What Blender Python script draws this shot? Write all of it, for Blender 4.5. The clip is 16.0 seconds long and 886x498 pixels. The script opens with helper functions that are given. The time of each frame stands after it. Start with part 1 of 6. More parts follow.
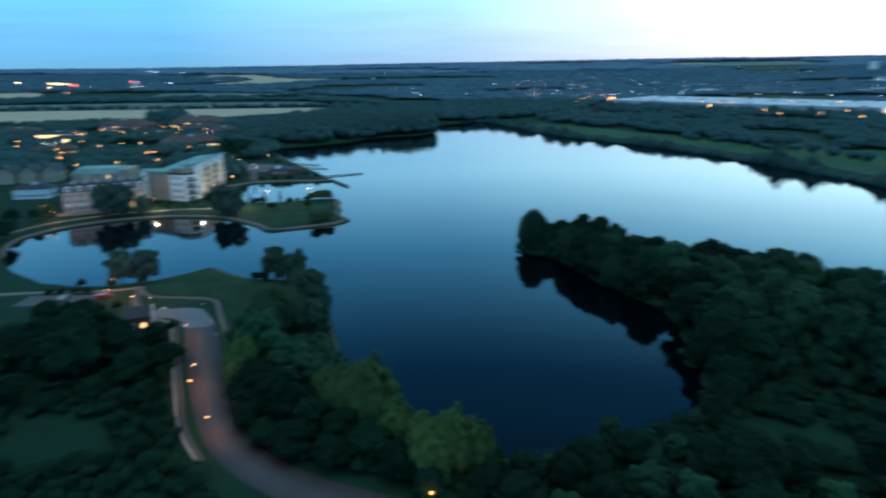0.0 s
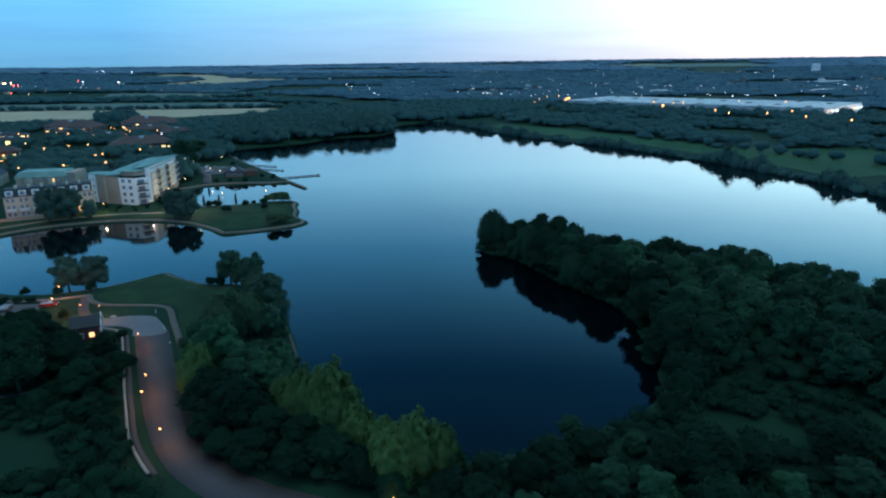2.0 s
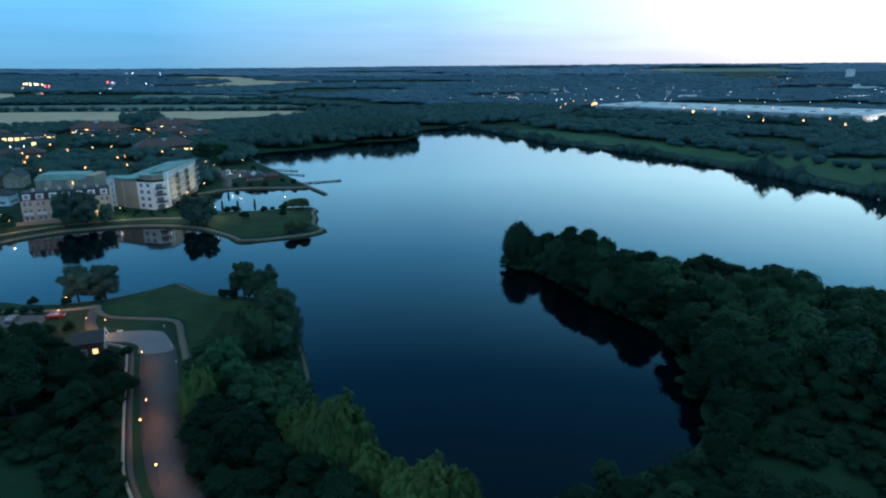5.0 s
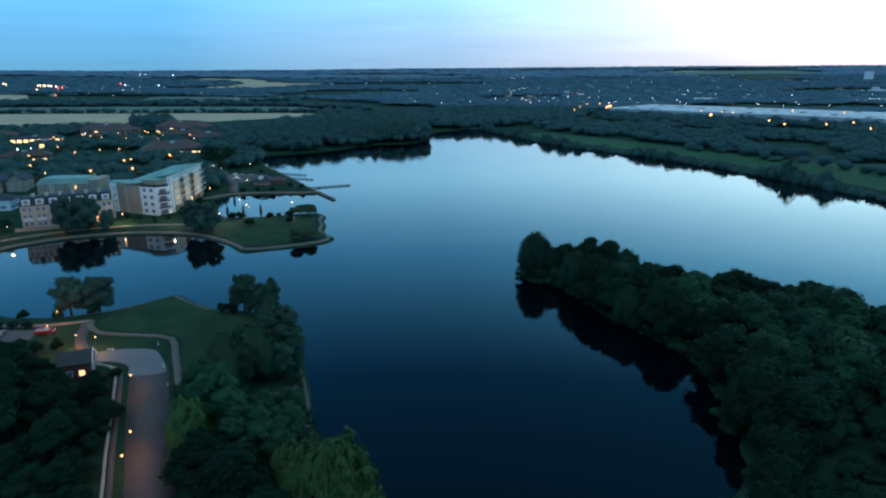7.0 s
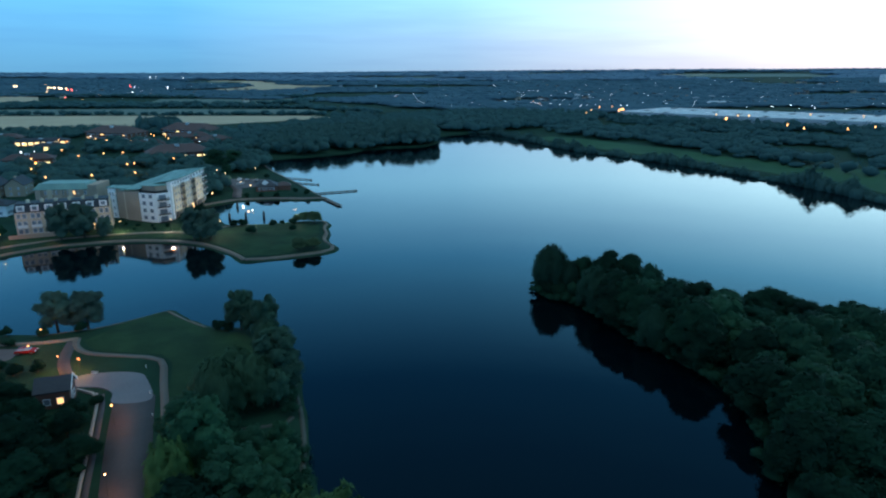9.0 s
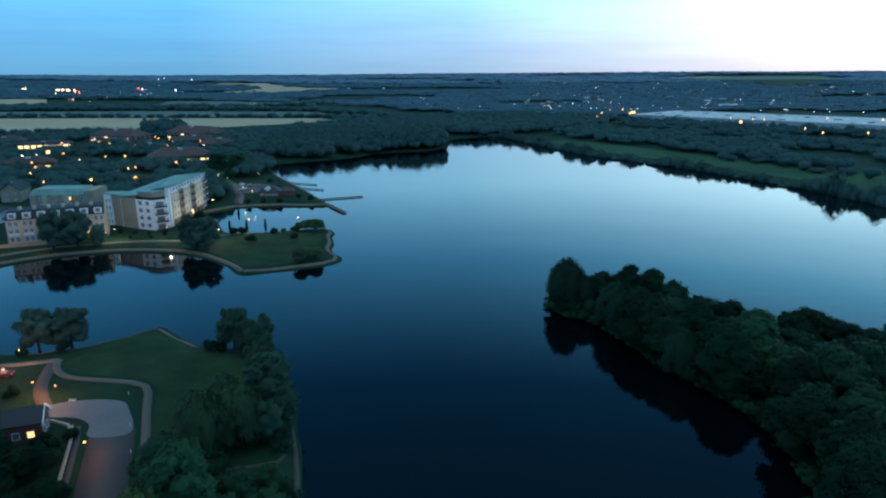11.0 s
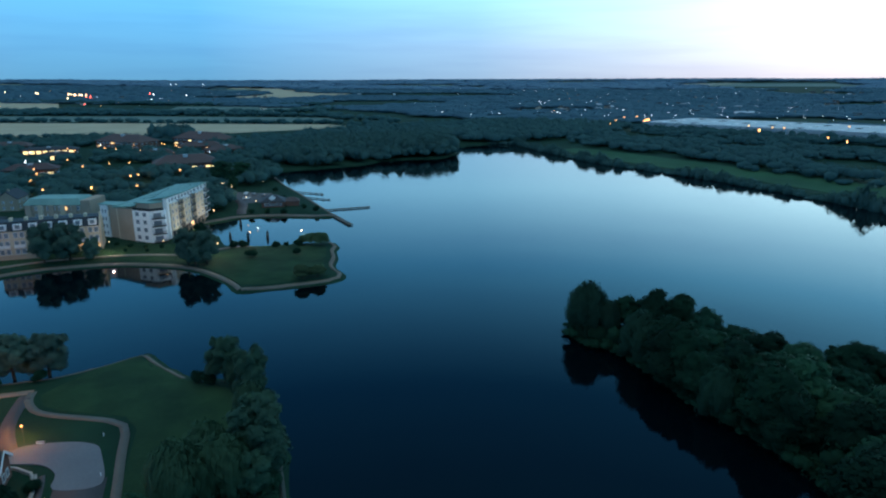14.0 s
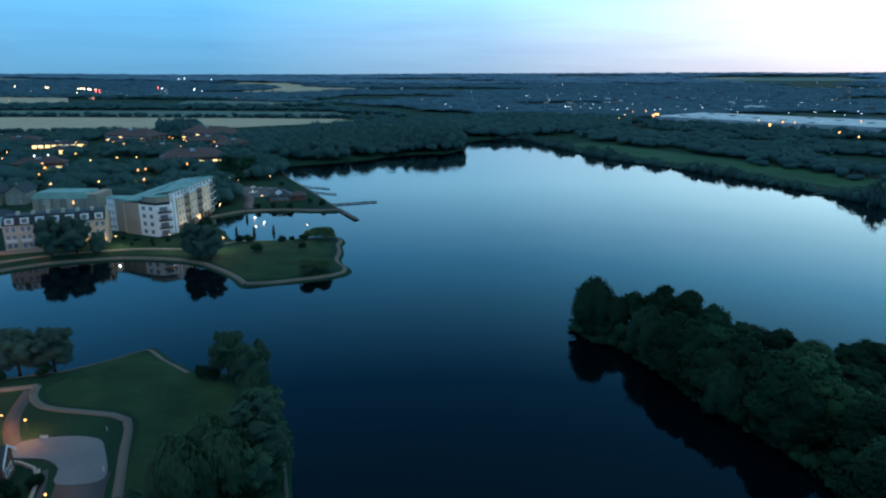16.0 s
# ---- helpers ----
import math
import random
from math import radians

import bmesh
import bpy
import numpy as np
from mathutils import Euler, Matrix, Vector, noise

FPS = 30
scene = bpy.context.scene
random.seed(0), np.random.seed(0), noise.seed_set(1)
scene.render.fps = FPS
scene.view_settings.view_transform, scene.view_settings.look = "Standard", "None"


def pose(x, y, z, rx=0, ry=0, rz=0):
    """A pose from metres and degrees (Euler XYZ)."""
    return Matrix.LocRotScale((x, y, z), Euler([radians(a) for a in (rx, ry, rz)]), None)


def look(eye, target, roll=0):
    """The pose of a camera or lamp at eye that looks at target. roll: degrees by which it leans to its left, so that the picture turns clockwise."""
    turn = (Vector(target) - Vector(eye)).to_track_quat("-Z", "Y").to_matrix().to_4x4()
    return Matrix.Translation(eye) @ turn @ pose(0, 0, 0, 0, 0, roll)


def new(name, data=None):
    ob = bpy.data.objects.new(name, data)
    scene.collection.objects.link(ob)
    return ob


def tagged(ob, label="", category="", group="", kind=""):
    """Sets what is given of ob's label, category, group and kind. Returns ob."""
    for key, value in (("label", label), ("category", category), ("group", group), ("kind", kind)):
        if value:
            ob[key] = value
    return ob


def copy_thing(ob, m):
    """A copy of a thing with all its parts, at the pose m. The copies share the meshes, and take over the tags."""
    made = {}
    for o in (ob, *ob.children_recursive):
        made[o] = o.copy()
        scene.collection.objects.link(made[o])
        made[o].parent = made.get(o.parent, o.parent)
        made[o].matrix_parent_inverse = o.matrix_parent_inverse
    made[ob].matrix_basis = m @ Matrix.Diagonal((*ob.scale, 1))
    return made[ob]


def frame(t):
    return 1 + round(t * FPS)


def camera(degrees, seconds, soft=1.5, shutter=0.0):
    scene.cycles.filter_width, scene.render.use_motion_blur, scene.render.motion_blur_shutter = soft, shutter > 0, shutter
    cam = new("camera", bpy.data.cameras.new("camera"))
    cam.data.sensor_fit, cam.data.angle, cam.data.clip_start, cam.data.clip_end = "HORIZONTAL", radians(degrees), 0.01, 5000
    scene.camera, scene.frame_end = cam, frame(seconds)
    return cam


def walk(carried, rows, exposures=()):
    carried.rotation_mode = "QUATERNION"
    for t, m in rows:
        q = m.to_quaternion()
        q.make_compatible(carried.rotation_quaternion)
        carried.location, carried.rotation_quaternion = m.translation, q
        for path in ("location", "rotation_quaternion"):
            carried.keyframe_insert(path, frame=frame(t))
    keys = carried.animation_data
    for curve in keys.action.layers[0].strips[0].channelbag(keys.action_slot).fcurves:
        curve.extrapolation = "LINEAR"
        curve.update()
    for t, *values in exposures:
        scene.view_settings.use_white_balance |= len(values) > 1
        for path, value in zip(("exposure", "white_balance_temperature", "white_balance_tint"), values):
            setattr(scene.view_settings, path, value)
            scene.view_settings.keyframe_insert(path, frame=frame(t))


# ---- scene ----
cam = camera(70.0, 16.0, soft=2.1, shutter=0.9)


def aim(t, x, y, z, yaw, pitch, roll):
    a, p = radians(yaw), radians(pitch)
    way = Vector((-math.sin(a) * math.cos(p), math.cos(a) * math.cos(p), math.sin(p)))
    eye = Vector((x, y, z))
    return t, look(eye, eye + way, roll)


# seconds, x, y, z, yaw to the left of +y, pitch, roll
PATH = [
    (0, 0.57, 2.59, 61.18, 0.95, -16.27, -0.88),
    (0.1, 0.57, 2.59, 61.18, -0.59, -16.27, -0.84),
    (0.2, 0.57, 2.59, 61.18, -1.75, -16.27, -0.80),
    (0.3, 0.57, 2.59, 61.18, -2.42, -16.27, -0.76),
    (0.4, 0.57, 2.59, 61.18, -2.86, -16.27, -0.72),
    (0.5, 0.57, 2.59, 61.18, -3.18, -16.27, -0.68),
    (1, 0.50, 2.54, 61.19, -3.42, -16.24, -0.69),
    (1.5, 0.57, 2.81, 61.17, -3.13, -16.32, -0.68),
    (2, 0.84, 3.47, 61.22, -2.76, -16.29, -0.68),
    (2.5, 1.04, 4.54, 61.32, -2.35, -16.23, -0.58),
    (3, 1.08, 5.91, 61.46, -1.98, -16.19, -0.50),
    (3.5, 1.08, 7.48, 61.49, -1.60, -16.13, -0.51),
    (4, 1.05, 9.28, 61.51, -1.30, -16.09, -0.42),
    (4.5, 1.02, 11.33, 61.55, -0.99, -16.04, -0.39),
    (7, 0.70, 24.41, 61.40, 0.32, -15.80, -0.30),
    (7.5, 0.74, 27.25, 61.46, 0.57, -15.75, -0.36),
    (8, 0.60, 30.10, 61.48, 0.76, -15.68, -0.27),
    (8.5, 0.40, 32.96, 61.41, 0.94, -15.64, -0.29),
    (9, 0.21, 35.88, 61.28, 1.12, -15.58, -0.23),
    (11.5, -0.31, 50.11, 61.19, 1.98, -15.36, -0.19),
    (12, -0.25, 52.72, 61.45, 2.14, -15.41, -0.14),
    (12.5, -0.30, 55.50, 61.55, 2.31, -15.35, -0.10),
    (13, -0.48, 58.05, 61.66, 2.49, -15.12, -0.05),
    (13.5, -0.74, 59.88, 61.67, 2.66, -14.96, -0.08),
    (14, -0.93, 60.85, 61.55, 2.73, -14.88, -0.02),
    (14.5, -0.87, 61.20, 61.46, 2.96, -14.93, -0.08),
    (15, -0.70, 61.29, 61.44, 3.16, -15.04, -0.09),
    (15.5, -0.49, 61.42, 61.49, 3.35, -15.31, -0.05),
    (16, -0.45, 61.94, 61.36, 3.43, -15.36, -0.03),
]
walk(cam, [aim(*row) for row in PATH], [(0.0, 0.64), (1.2, 0.57), (2.5, 0.47), (9.0, 0.43), (13.0, 0.37), (16.0, 0.34)])

# ---- light: dusk, the sun has set beyond the far shore to the right ----
GLOW = Vector((0.80, 0.60, 0.06)).normalized()
world = bpy.data.worlds.new("dusk_sky")
scene.world = world
world.use_nodes = True
wn, wl = world.node_tree.nodes, world.node_tree.links
wn.clear()


def node(tree, kind, **values):
    n = tree.nodes.new(kind)
    for key, value in values.items():
        if key in n.inputs:
            n.inputs[key].default_value = value
    return n


def ramp(tree, source, stops, smooth=False):
    n = tree.nodes.new("ShaderNodeValToRGB")
    n.color_ramp.interpolation = "EASE" if smooth else "LINEAR"
    while len(n.color_ramp.elements) < len(stops):
        n.color_ramp.elements.new(0.5)
    for e, (at, colour) in zip(n.color_ramp.elements, stops):
        e.position, e.color = at, (*colour, 1)
    if source is not None:
        tree.links.new(source, n.inputs[0])
    return n.outputs[0]


def mix(tree, fac, a, b, blend="MIX"):
    n = tree.nodes.new("ShaderNodeMix")
    n.data_type, n.blend_type = "RGBA", blend
    for socket, value in ((n.inputs[0], fac), (n.inputs[6], a), (n.inputs[7], b)):
        if hasattr(value, "links"):
            tree.links.new(value, socket)
        elif isinstance(value, tuple):
            socket.default_value = (*value, 1)
        else:
            socket.default_value = value
    return n.outputs[2]


def maths(tree, how, a, b=0.0, clamp=False):
    n = tree.nodes.new("ShaderNodeMath")
    n.operation, n.use_clamp = how, clamp
    for socket, value in zip(n.inputs, (a, b)):
        if hasattr(value, "links"):
            tree.links.new(value, socket)
        else:
            socket.default_value = value
    return n.outputs[0]


wt = world.node_tree
coords = wn.new("ShaderNodeTexCoord")
xyz = wn.new("ShaderNodeSeparateXYZ")
wl.new(coords.outputs["Generated"], xyz.inputs[0])
toward = wn.new("ShaderNodeVectorMath")
toward.operation = "DOT_PRODUCT"
wl.new(coords.outputs["Generated"], toward.inputs[0])
toward.inputs[1].default_value = GLOW
west = maths(wt, "MULTIPLY_ADD", toward.outputs["Value"], 0.5)
west.node.inputs[2].default_value = 0.5
high = maths(wt, "MAXIMUM", xyz.outputs["Z"], 0.0)
# the sky away from the glow and towards it, each from the horizon to the zenith
# stops above 0.62, out of view, are brightened to light the land
cool = ramp(wt, high, [(0.0, (0.10, 0.315, 0.53)), (0.05, (0.11, 0.39, 0.69)), (0.10, (0.12, 0.47, 0.84)), (0.17, (0.21, 0.70, 1.14)), (0.28, (0.07, 0.43, 0.88)), (0.45, (0.012, 0.142, 0.37)), (0.62, (0.02, 0.13, 0.28)), (0.76, (0.17, 0.36, 0.50)), (0.87, (0.36, 0.60, 0.72)), (1.0, (0.58, 0.86, 0.98))])
warm = ramp(wt, high, [(0.0, (0.92, 0.80, 0.84)), (0.05, (1.15, 1.14, 1.16)), (0.16, (1.22, 1.95, 2.25)), (0.28, (0.34, 1.15, 1.78)), (0.45, (0.03, 0.19, 0.39)), (0.62, (0.02, 0.13, 0.28)), (0.76, (0.17, 0.36, 0.50)), (0.87, (0.36, 0.60, 0.72)), (1.0, (0.58, 0.86, 0.98))])
share = ramp(wt, west, [(0.0, (0, 0, 0)), (0.62, (0.015, 0.015, 0.015)), (0.80, (0.20, 0.20, 0.20)), (0.88, (0.44, 0.44, 0.44)), (0.94, (0.74, 0.74, 0.74)), (1.0, (1, 1, 1))])
sky = mix(wt, share, cool, warm)
# the eastern sky, behind the walk, is reddened to light walls facing it
sky = mix(wt, 1.0, sky, ramp(wt, west, [(0.0, (1.75, 1.05, 0.98)), (0.3, (1.45, 1.03, 0.98)), (0.52, (1, 1, 1))]), "MULTIPLY")
# thin streaks of cloud low in the sky
stretch = wn.new("ShaderNodeMapping")
stretch.inputs["Scale"].default_value = (2.2, 2.2, 30.0)
wl.new(coords.outputs["Generated"], stretch.inputs[0])
streak = node(wt, "ShaderNodeTexNoise", Scale=2.0, Detail=5.0, Roughness=0.55)
wl.new(stretch.outputs[0], streak.inputs["Vector"])
veil = ramp(wt, streak.outputs["Fac"], [(0.45, (1, 1, 1)), (0.75, (0.90, 0.90, 0.94))])
sky = mix(wt, 1.0, sky, veil, "MULTIPLY")
night = wn.new("ShaderNodeTexSky")
night.sky_type, night.sun_disc = "NISHITA", False
night.sun_elevation, night.sun_rotation = radians(0.5), math.atan2(GLOW.x, GLOW.y)
sky = mix(wt, 0.002, sky, night.outputs[0], "ADD")
back = wn.new("ShaderNodeBackground")
wl.new(sky, back.inputs[0])
back.inputs[1].default_value = 1.0
wl.new(back.outputs[0], wn.new("ShaderNodeOutputWorld").inputs[0])


# ---- materials ----
def material(name, colour, rough=0.7, metal=0.0, grain=0.0, scale=1.0, second=None, bump=0.0, spec=0.3, glow=0.0, per_thing=0.0, per_piece=0.0):
    """A surface with two scales of mottling between colour and second, fine relief, and a little difference from thing to thing."""
    m = bpy.data.materials.new(name)
    m.use_nodes = True
    t = m.node_tree
    b = t.nodes["Principled BSDF"]
    b.inputs["Roughness"].default_value, b.inputs["Metallic"].default_value = rough, metal
    b.inputs["Specular IOR Level"].default_value = spec
    second = second or tuple(c * (1 - grain) for c in colour)
    where = t.nodes.new("ShaderNodeTexCoord")
    world_at = t.nodes.new("ShaderNodeNewGeometry")
    wide = node(t, "ShaderNodeTexNoise", Scale=0.11 * scale, Detail=4.0)
    fine = node(t, "ShaderNodeTexNoise", Scale=2.3 * scale, Detail=5.0, Roughness=0.65)
    for n in (wide, fine):
        t.links.new(world_at.outputs["Position"], n.inputs["Vector"])
    both = maths(t, "ADD", maths(t, "MULTIPLY", wide.outputs["Fac"], 0.6), maths(t, "MULTIPLY", fine.outputs["Fac"], 0.4))
    out = mix(t, ramp(t, both, [(0.36, (0, 0, 0)), (0.64, (1, 1, 1))]), colour, second)
    if per_thing:
        own = t.nodes.new("ShaderNodeObjectInfo")
        out = mix(t, 1.0, out, ramp(t, own.outputs["Random"], [(0, (1 - per_thing,) * 3), (1, (1 + per_thing, 1 + per_thing, 1 + 0.5 * per_thing))]), "MULTIPLY")
    if per_piece:
        out = mix(t, 1.0, out, ramp(t, world_at.outputs["Random Per Island"], [(0, (1 - per_piece,) * 3), (1, (1 + per_piece, 1 + per_piece, 1 + 0.4 * per_piece))]), "MULTIPLY")
    t.links.new(out, b.inputs["Base Color"])
    if per_piece:
        # leaves let light through
        thin, blend = t.nodes.new("ShaderNodeBsdfTranslucent"), t.nodes.new("ShaderNodeMixShader")
        blend.inputs[0].default_value = 0.3
        t.links.new(out, thin.inputs["Color"])
        t.links.new(b.outputs[0], blend.inputs[1])
        t.links.new(thin.outputs[0], blend.inputs[2])
        t.links.new(blend.outputs[0], t.nodes["Material Output"].inputs["Surface"])
    if bump:
        up = node(t, "ShaderNodeBump", Strength=bump, Distance=0.1)
        t.links.new(fine.outputs["Fac"], up.inputs["Height"])
        t.links.new(up.outputs[0], b.inputs["Normal"])
    if glow:
        b.inputs["Emission Color"].default_value, b.inputs["Emission Strength"].default_value = (*colour, 1), glow
    return m


GRASS = material("grass", (0.011, 0.043, 0.024), 0.9, grain=0, second=(0.0068, 0.028, 0.017), bump=0.6, spec=0.1)
LAWN = material("mown_grass", (0.023, 0.060, 0.026), 0.9, second=(0.0098, 0.031, 0.016), bump=0.9, scale=1.3, spec=0.1)
MEADOW = material("meadow_grass", (0.034, 0.100, 0.048), 0.9, scale=0.25, second=(0.021, 0.066, 0.034), bump=0.5, spec=0.1)
STUBBLE = material("straw_stubble", (0.45, 0.385, 0.265), 0.9, scale=0.2, second=(0.37, 0.315, 0.215), spec=0.1)
# pasture green shifted towards blue, with the distance haze in its colour
PASTURE = material("hazed_pasture", (0.12, 0.175, 0.15), 0.9, scale=0.1, second=(0.085, 0.135, 0.12), spec=0.1)
BRICKROAD = material("pink_block_paving", (0.070, 0.064, 0.068), 0.75, second=(0.048, 0.044, 0.048), bump=0.4)
PALEPAVE = material("pale_paving", (0.150, 0.160, 0.178), 0.75, second=(0.108, 0.116, 0.132), bump=0.3)
FOOTPATH = material("gravel_footpath", (0.115, 0.112, 0.10), 0.85, second=(0.085, 0.082, 0.074), bump=0.5)
TRODDEN = material("trodden_earth_path", (0.060, 0.066, 0.055), 0.9, second=(0.042, 0.048, 0.040), bump=0.5)
EDGING = material("stone_edging", (0.145, 0.122, 0.098), 0.8, second=(0.10, 0.085, 0.07), bump=0.5)
TANPATH = material("tan_gravel", (0.19, 0.16, 0.135), 0.85, second=(0.13, 0.11, 0.092), bump=0.5)
CREAM = material("cream_brick", (0.64, 0.53, 0.385), 0.8, second=(0.54, 0.445, 0.32), bump=0.3, scale=1.5)
WALLSTONE = material("pale_stone_wall", (0.34, 0.31, 0.28), 0.8, second=(0.24, 0.22, 0.20), bump=0.5)
TARMAC = material("tarmac", (0.10, 0.10, 0.105), 0.85, second=(0.07, 0.07, 0.075), bump=0.3)
BUFF = material("buff_brick", (0.60, 0.50, 0.37), 0.85, second=(0.50, 0.41, 0.30), bump=0.4, scale=1.5)
TANBRICK = material("tan_brick", (0.40, 0.31, 0.225), 0.85, second=(0.32, 0.245, 0.18), bump=0.4, scale=1.5)
BROWN = material("brown_brick", (0.42, 0.325, 0.25), 0.85, second=(0.33, 0.255, 0.195), bump=0.4, scale=1.5)
REDBRICK = material("red_brick", (0.21, 0.095, 0.07), 0.85, second=(0.155, 0.075, 0.06), bump=0.4, per_thing=0.2)
RENDERED = material("white_render", (0.86, 0.86, 0.85), 0.6, second=(0.79, 0.79, 0.78), bump=0.1)
COPPER = material("weathered_copper_roof", (0.20, 0.36, 0.31), 0.55, second=(0.115, 0.225, 0.205), bump=0.3, spec=0.4, scale=1.6)
SLATE = material("dark_slate", (0.036, 0.042, 0.052), 0.65, second=(0.024, 0.029, 0.037), bump=0.5)
REDTILE = material("red_brown_roof_tile", (0.102, 0.068, 0.068), 0.8, second=(0.076, 0.054, 0.056), bump=0.5, per_thing=0.15)
PALESHEET = material("pale_metal_roof_sheet", (0.44, 0.51, 0.54), 0.55, second=(0.33, 0.39, 0.42), spec=0.35, scale=0.5)
WHITEPAINT = material("white_paint", (0.78, 0.78, 0.76), 0.5, grain=0.08)
GREYMETAL = material("grey_metal", (0.17, 0.175, 0.18), 0.45, metal=0.6, grain=0.2)
COLUMN = material("grey_column_paint", (0.05, 0.058, 0.052), 0.6, grain=0.2)
DARKMETAL = material("dark_metal", (0.035, 0.037, 0.04), 0.5, metal=0.4, grain=0.2)
TIMBER = material("weathered_timber", (0.135, 0.115, 0.095), 0.8, second=(0.085, 0.075, 0.065), bump=0.5, scale=2)
BARK = material("bark", (0.085, 0.065, 0.048), 0.9, second=(0.05, 0.04, 0.03), bump=0.8, scale=2)
# pale blue-grey base stands in for the sky reflected in the panes
PANE = material("sky_pale_glass", (0.26, 0.31, 0.36), 0.15, spec=0.7, grain=0.5)
LITPANE = material("lit_window", (1.0, 0.52, 0.20), 0.4, glow=1.5, grain=0.2)
LITPALE = material("lit_hall_glazing", (1.0, 0.72, 0.30), 0.4, glow=1.5, grain=0.2)
NEARBULB = material("lantern_glass", (1.0, 0.40, 0.13), 0.4, glow=3.6)
SODIUM = material("sodium_globe", (1.0, 0.42, 0.13), 0.4, glow=3.6)
PROMLAMP = material("pale_lantern_glass", (1.0, 0.55, 0.24), 0.4, glow=5.0)
WHITELAMP = material("white_globe", (0.88, 0.95, 1.0), 0.4, glow=4.0)
YARDLAMP = material("yellow_white_globe", (1.0, 0.70, 0.36), 0.4, glow=6.0)
REDLAMP = material("red_globe", (1.0, 0.10, 0.06), 0.4, glow=6.0)
REDCAR = material("red_car_paint", (0.24, 0.016, 0.014), 0.25, spec=0.6, grain=0.1)
WHITECAR = material("white_car_paint", (0.75, 0.75, 0.75), 0.25, spec=0.6, grain=0.05)
GREYCAR = material("grey_car_paint", (0.15, 0.16, 0.17), 0.25, spec=0.6, grain=0.1)
RUBBER = material("tyre_rubber", (0.02, 0.02, 0.02), 0.8, grain=0.3)
LEAF = material("dark_foliage", (0.0088, 0.041, 0.0255), 0.75, second=(0.006, 0.030, 0.0198), spec=0.08, per_thing=0.3, per_piece=0.09, scale=0.8)
WILLOWLEAF = material("grey_green_willow_foliage", (0.042, 0.102, 0.062), 0.65, second=(0.031, 0.081, 0.052), spec=0.08, per_thing=0.2, per_piece=0.09, scale=0.8)
GREYLEAF = material("grey_green_foliage", (0.044, 0.106, 0.074), 0.7, second=(0.033, 0.084, 0.061), spec=0.08, per_thing=0.15, per_piece=0.09, scale=0.8)
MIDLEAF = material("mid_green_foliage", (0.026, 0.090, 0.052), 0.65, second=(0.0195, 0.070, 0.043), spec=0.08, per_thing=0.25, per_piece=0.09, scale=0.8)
POPLARLEAF = material("yellow_green_foliage", (0.068, 0.146, 0.056), 0.65, second=(0.049, 0.112, 0.045), spec=0.08, per_thing=0.2, per_piece=0.09, scale=0.8)
DARKWILLOW = material("dark_willow_foliage", (0.017, 0.058, 0.042), 0.7, second=(0.0125, 0.046, 0.034), spec=0.08, per_thing=0.25, per_piece=0.09, scale=0.8)
# dark foliage brightened in its colour, as where tops catch the sky
TOPLITLEAF = material("top_lit_foliage", (0.0145, 0.060, 0.040), 0.75, second=(0.010, 0.044, 0.031), spec=0.08, per_thing=0.3, per_piece=0.09, scale=0.8)
OLIVELEAF = material("olive_green_foliage", (0.072, 0.118, 0.064), 0.75, second=(0.054, 0.094, 0.052), spec=0.08, per_thing=0.15, per_piece=0.09, scale=0.8)
# grey-green foliage paled in colour to hold the haze around promenade and bay
HAZYLEAF = material("hazed_grey_green_foliage", (0.076, 0.136, 0.112), 0.75, second=(0.056, 0.106, 0.090), spec=0.08, per_thing=0.15, per_piece=0.09, scale=0.8)
# woods across the lake: foliage lightened and blued to carry the haze
HAZYWOODLEAF = material("hazed_far_foliage", (0.050, 0.122, 0.126), 0.8, second=(0.040, 0.104, 0.110), spec=0.05, per_piece=0.08, scale=0.1)
HAZYSHOREWOOD = material("hazed_shore_foliage", (0.054, 0.124, 0.118), 0.8, second=(0.042, 0.102, 0.100), spec=0.05, per_piece=0.08, scale=0.2)
# plain and hill foliage: distance haze is put into the pale blue base colour
HAZYPLAINWOOD = material("hazed_plain_foliage", (0.080, 0.170, 0.225), 0.8, second=(0.064, 0.145, 0.198), spec=0.05, per_piece=0.08, scale=0.05)
HAZYHILLWOOD = material("hazed_hill_foliage", (0.150, 0.262, 0.365), 0.8, second=(0.126, 0.230, 0.328), spec=0.05, per_piece=0.12, scale=0.05)


def water_material():
    m = bpy.data.materials.new("lake_water")
    m.use_nodes = True
    t = m.node_tree
    b = t.nodes["Principled BSDF"]
    b.inputs["Roughness"].default_value, b.inputs["IOR"].default_value = 0.05, 1.333
    at = t.nodes.new("ShaderNodeNewGeometry")
    murk = node(t, "ShaderNodeTexNoise", Scale=0.02, Detail=3.0)
    t.links.new(at.outputs["Position"], murk.inputs["Vector"])
    t.links.new(ramp(t, murk.outputs["Fac"], [(0.3, (0.0002, 0.0018, 0.0036)), (0.7, (0.0003, 0.0025, 0.0046))]), b.inputs["Base Color"])
    swell = node(t, "ShaderNodeTexNoise", Scale=0.5, Detail=3.0, Roughness=0.5)
    t.links.new(at.outputs["Position"], swell.inputs["Vector"])
    up = node(t, "ShaderNodeBump", Strength=0.07, Distance=0.12)
    t.links.new(swell.outputs["Fac"], up.inputs["Height"])
    t.links.new(up.outputs[0], b.inputs["Normal"])
    return m


WATER = water_material()

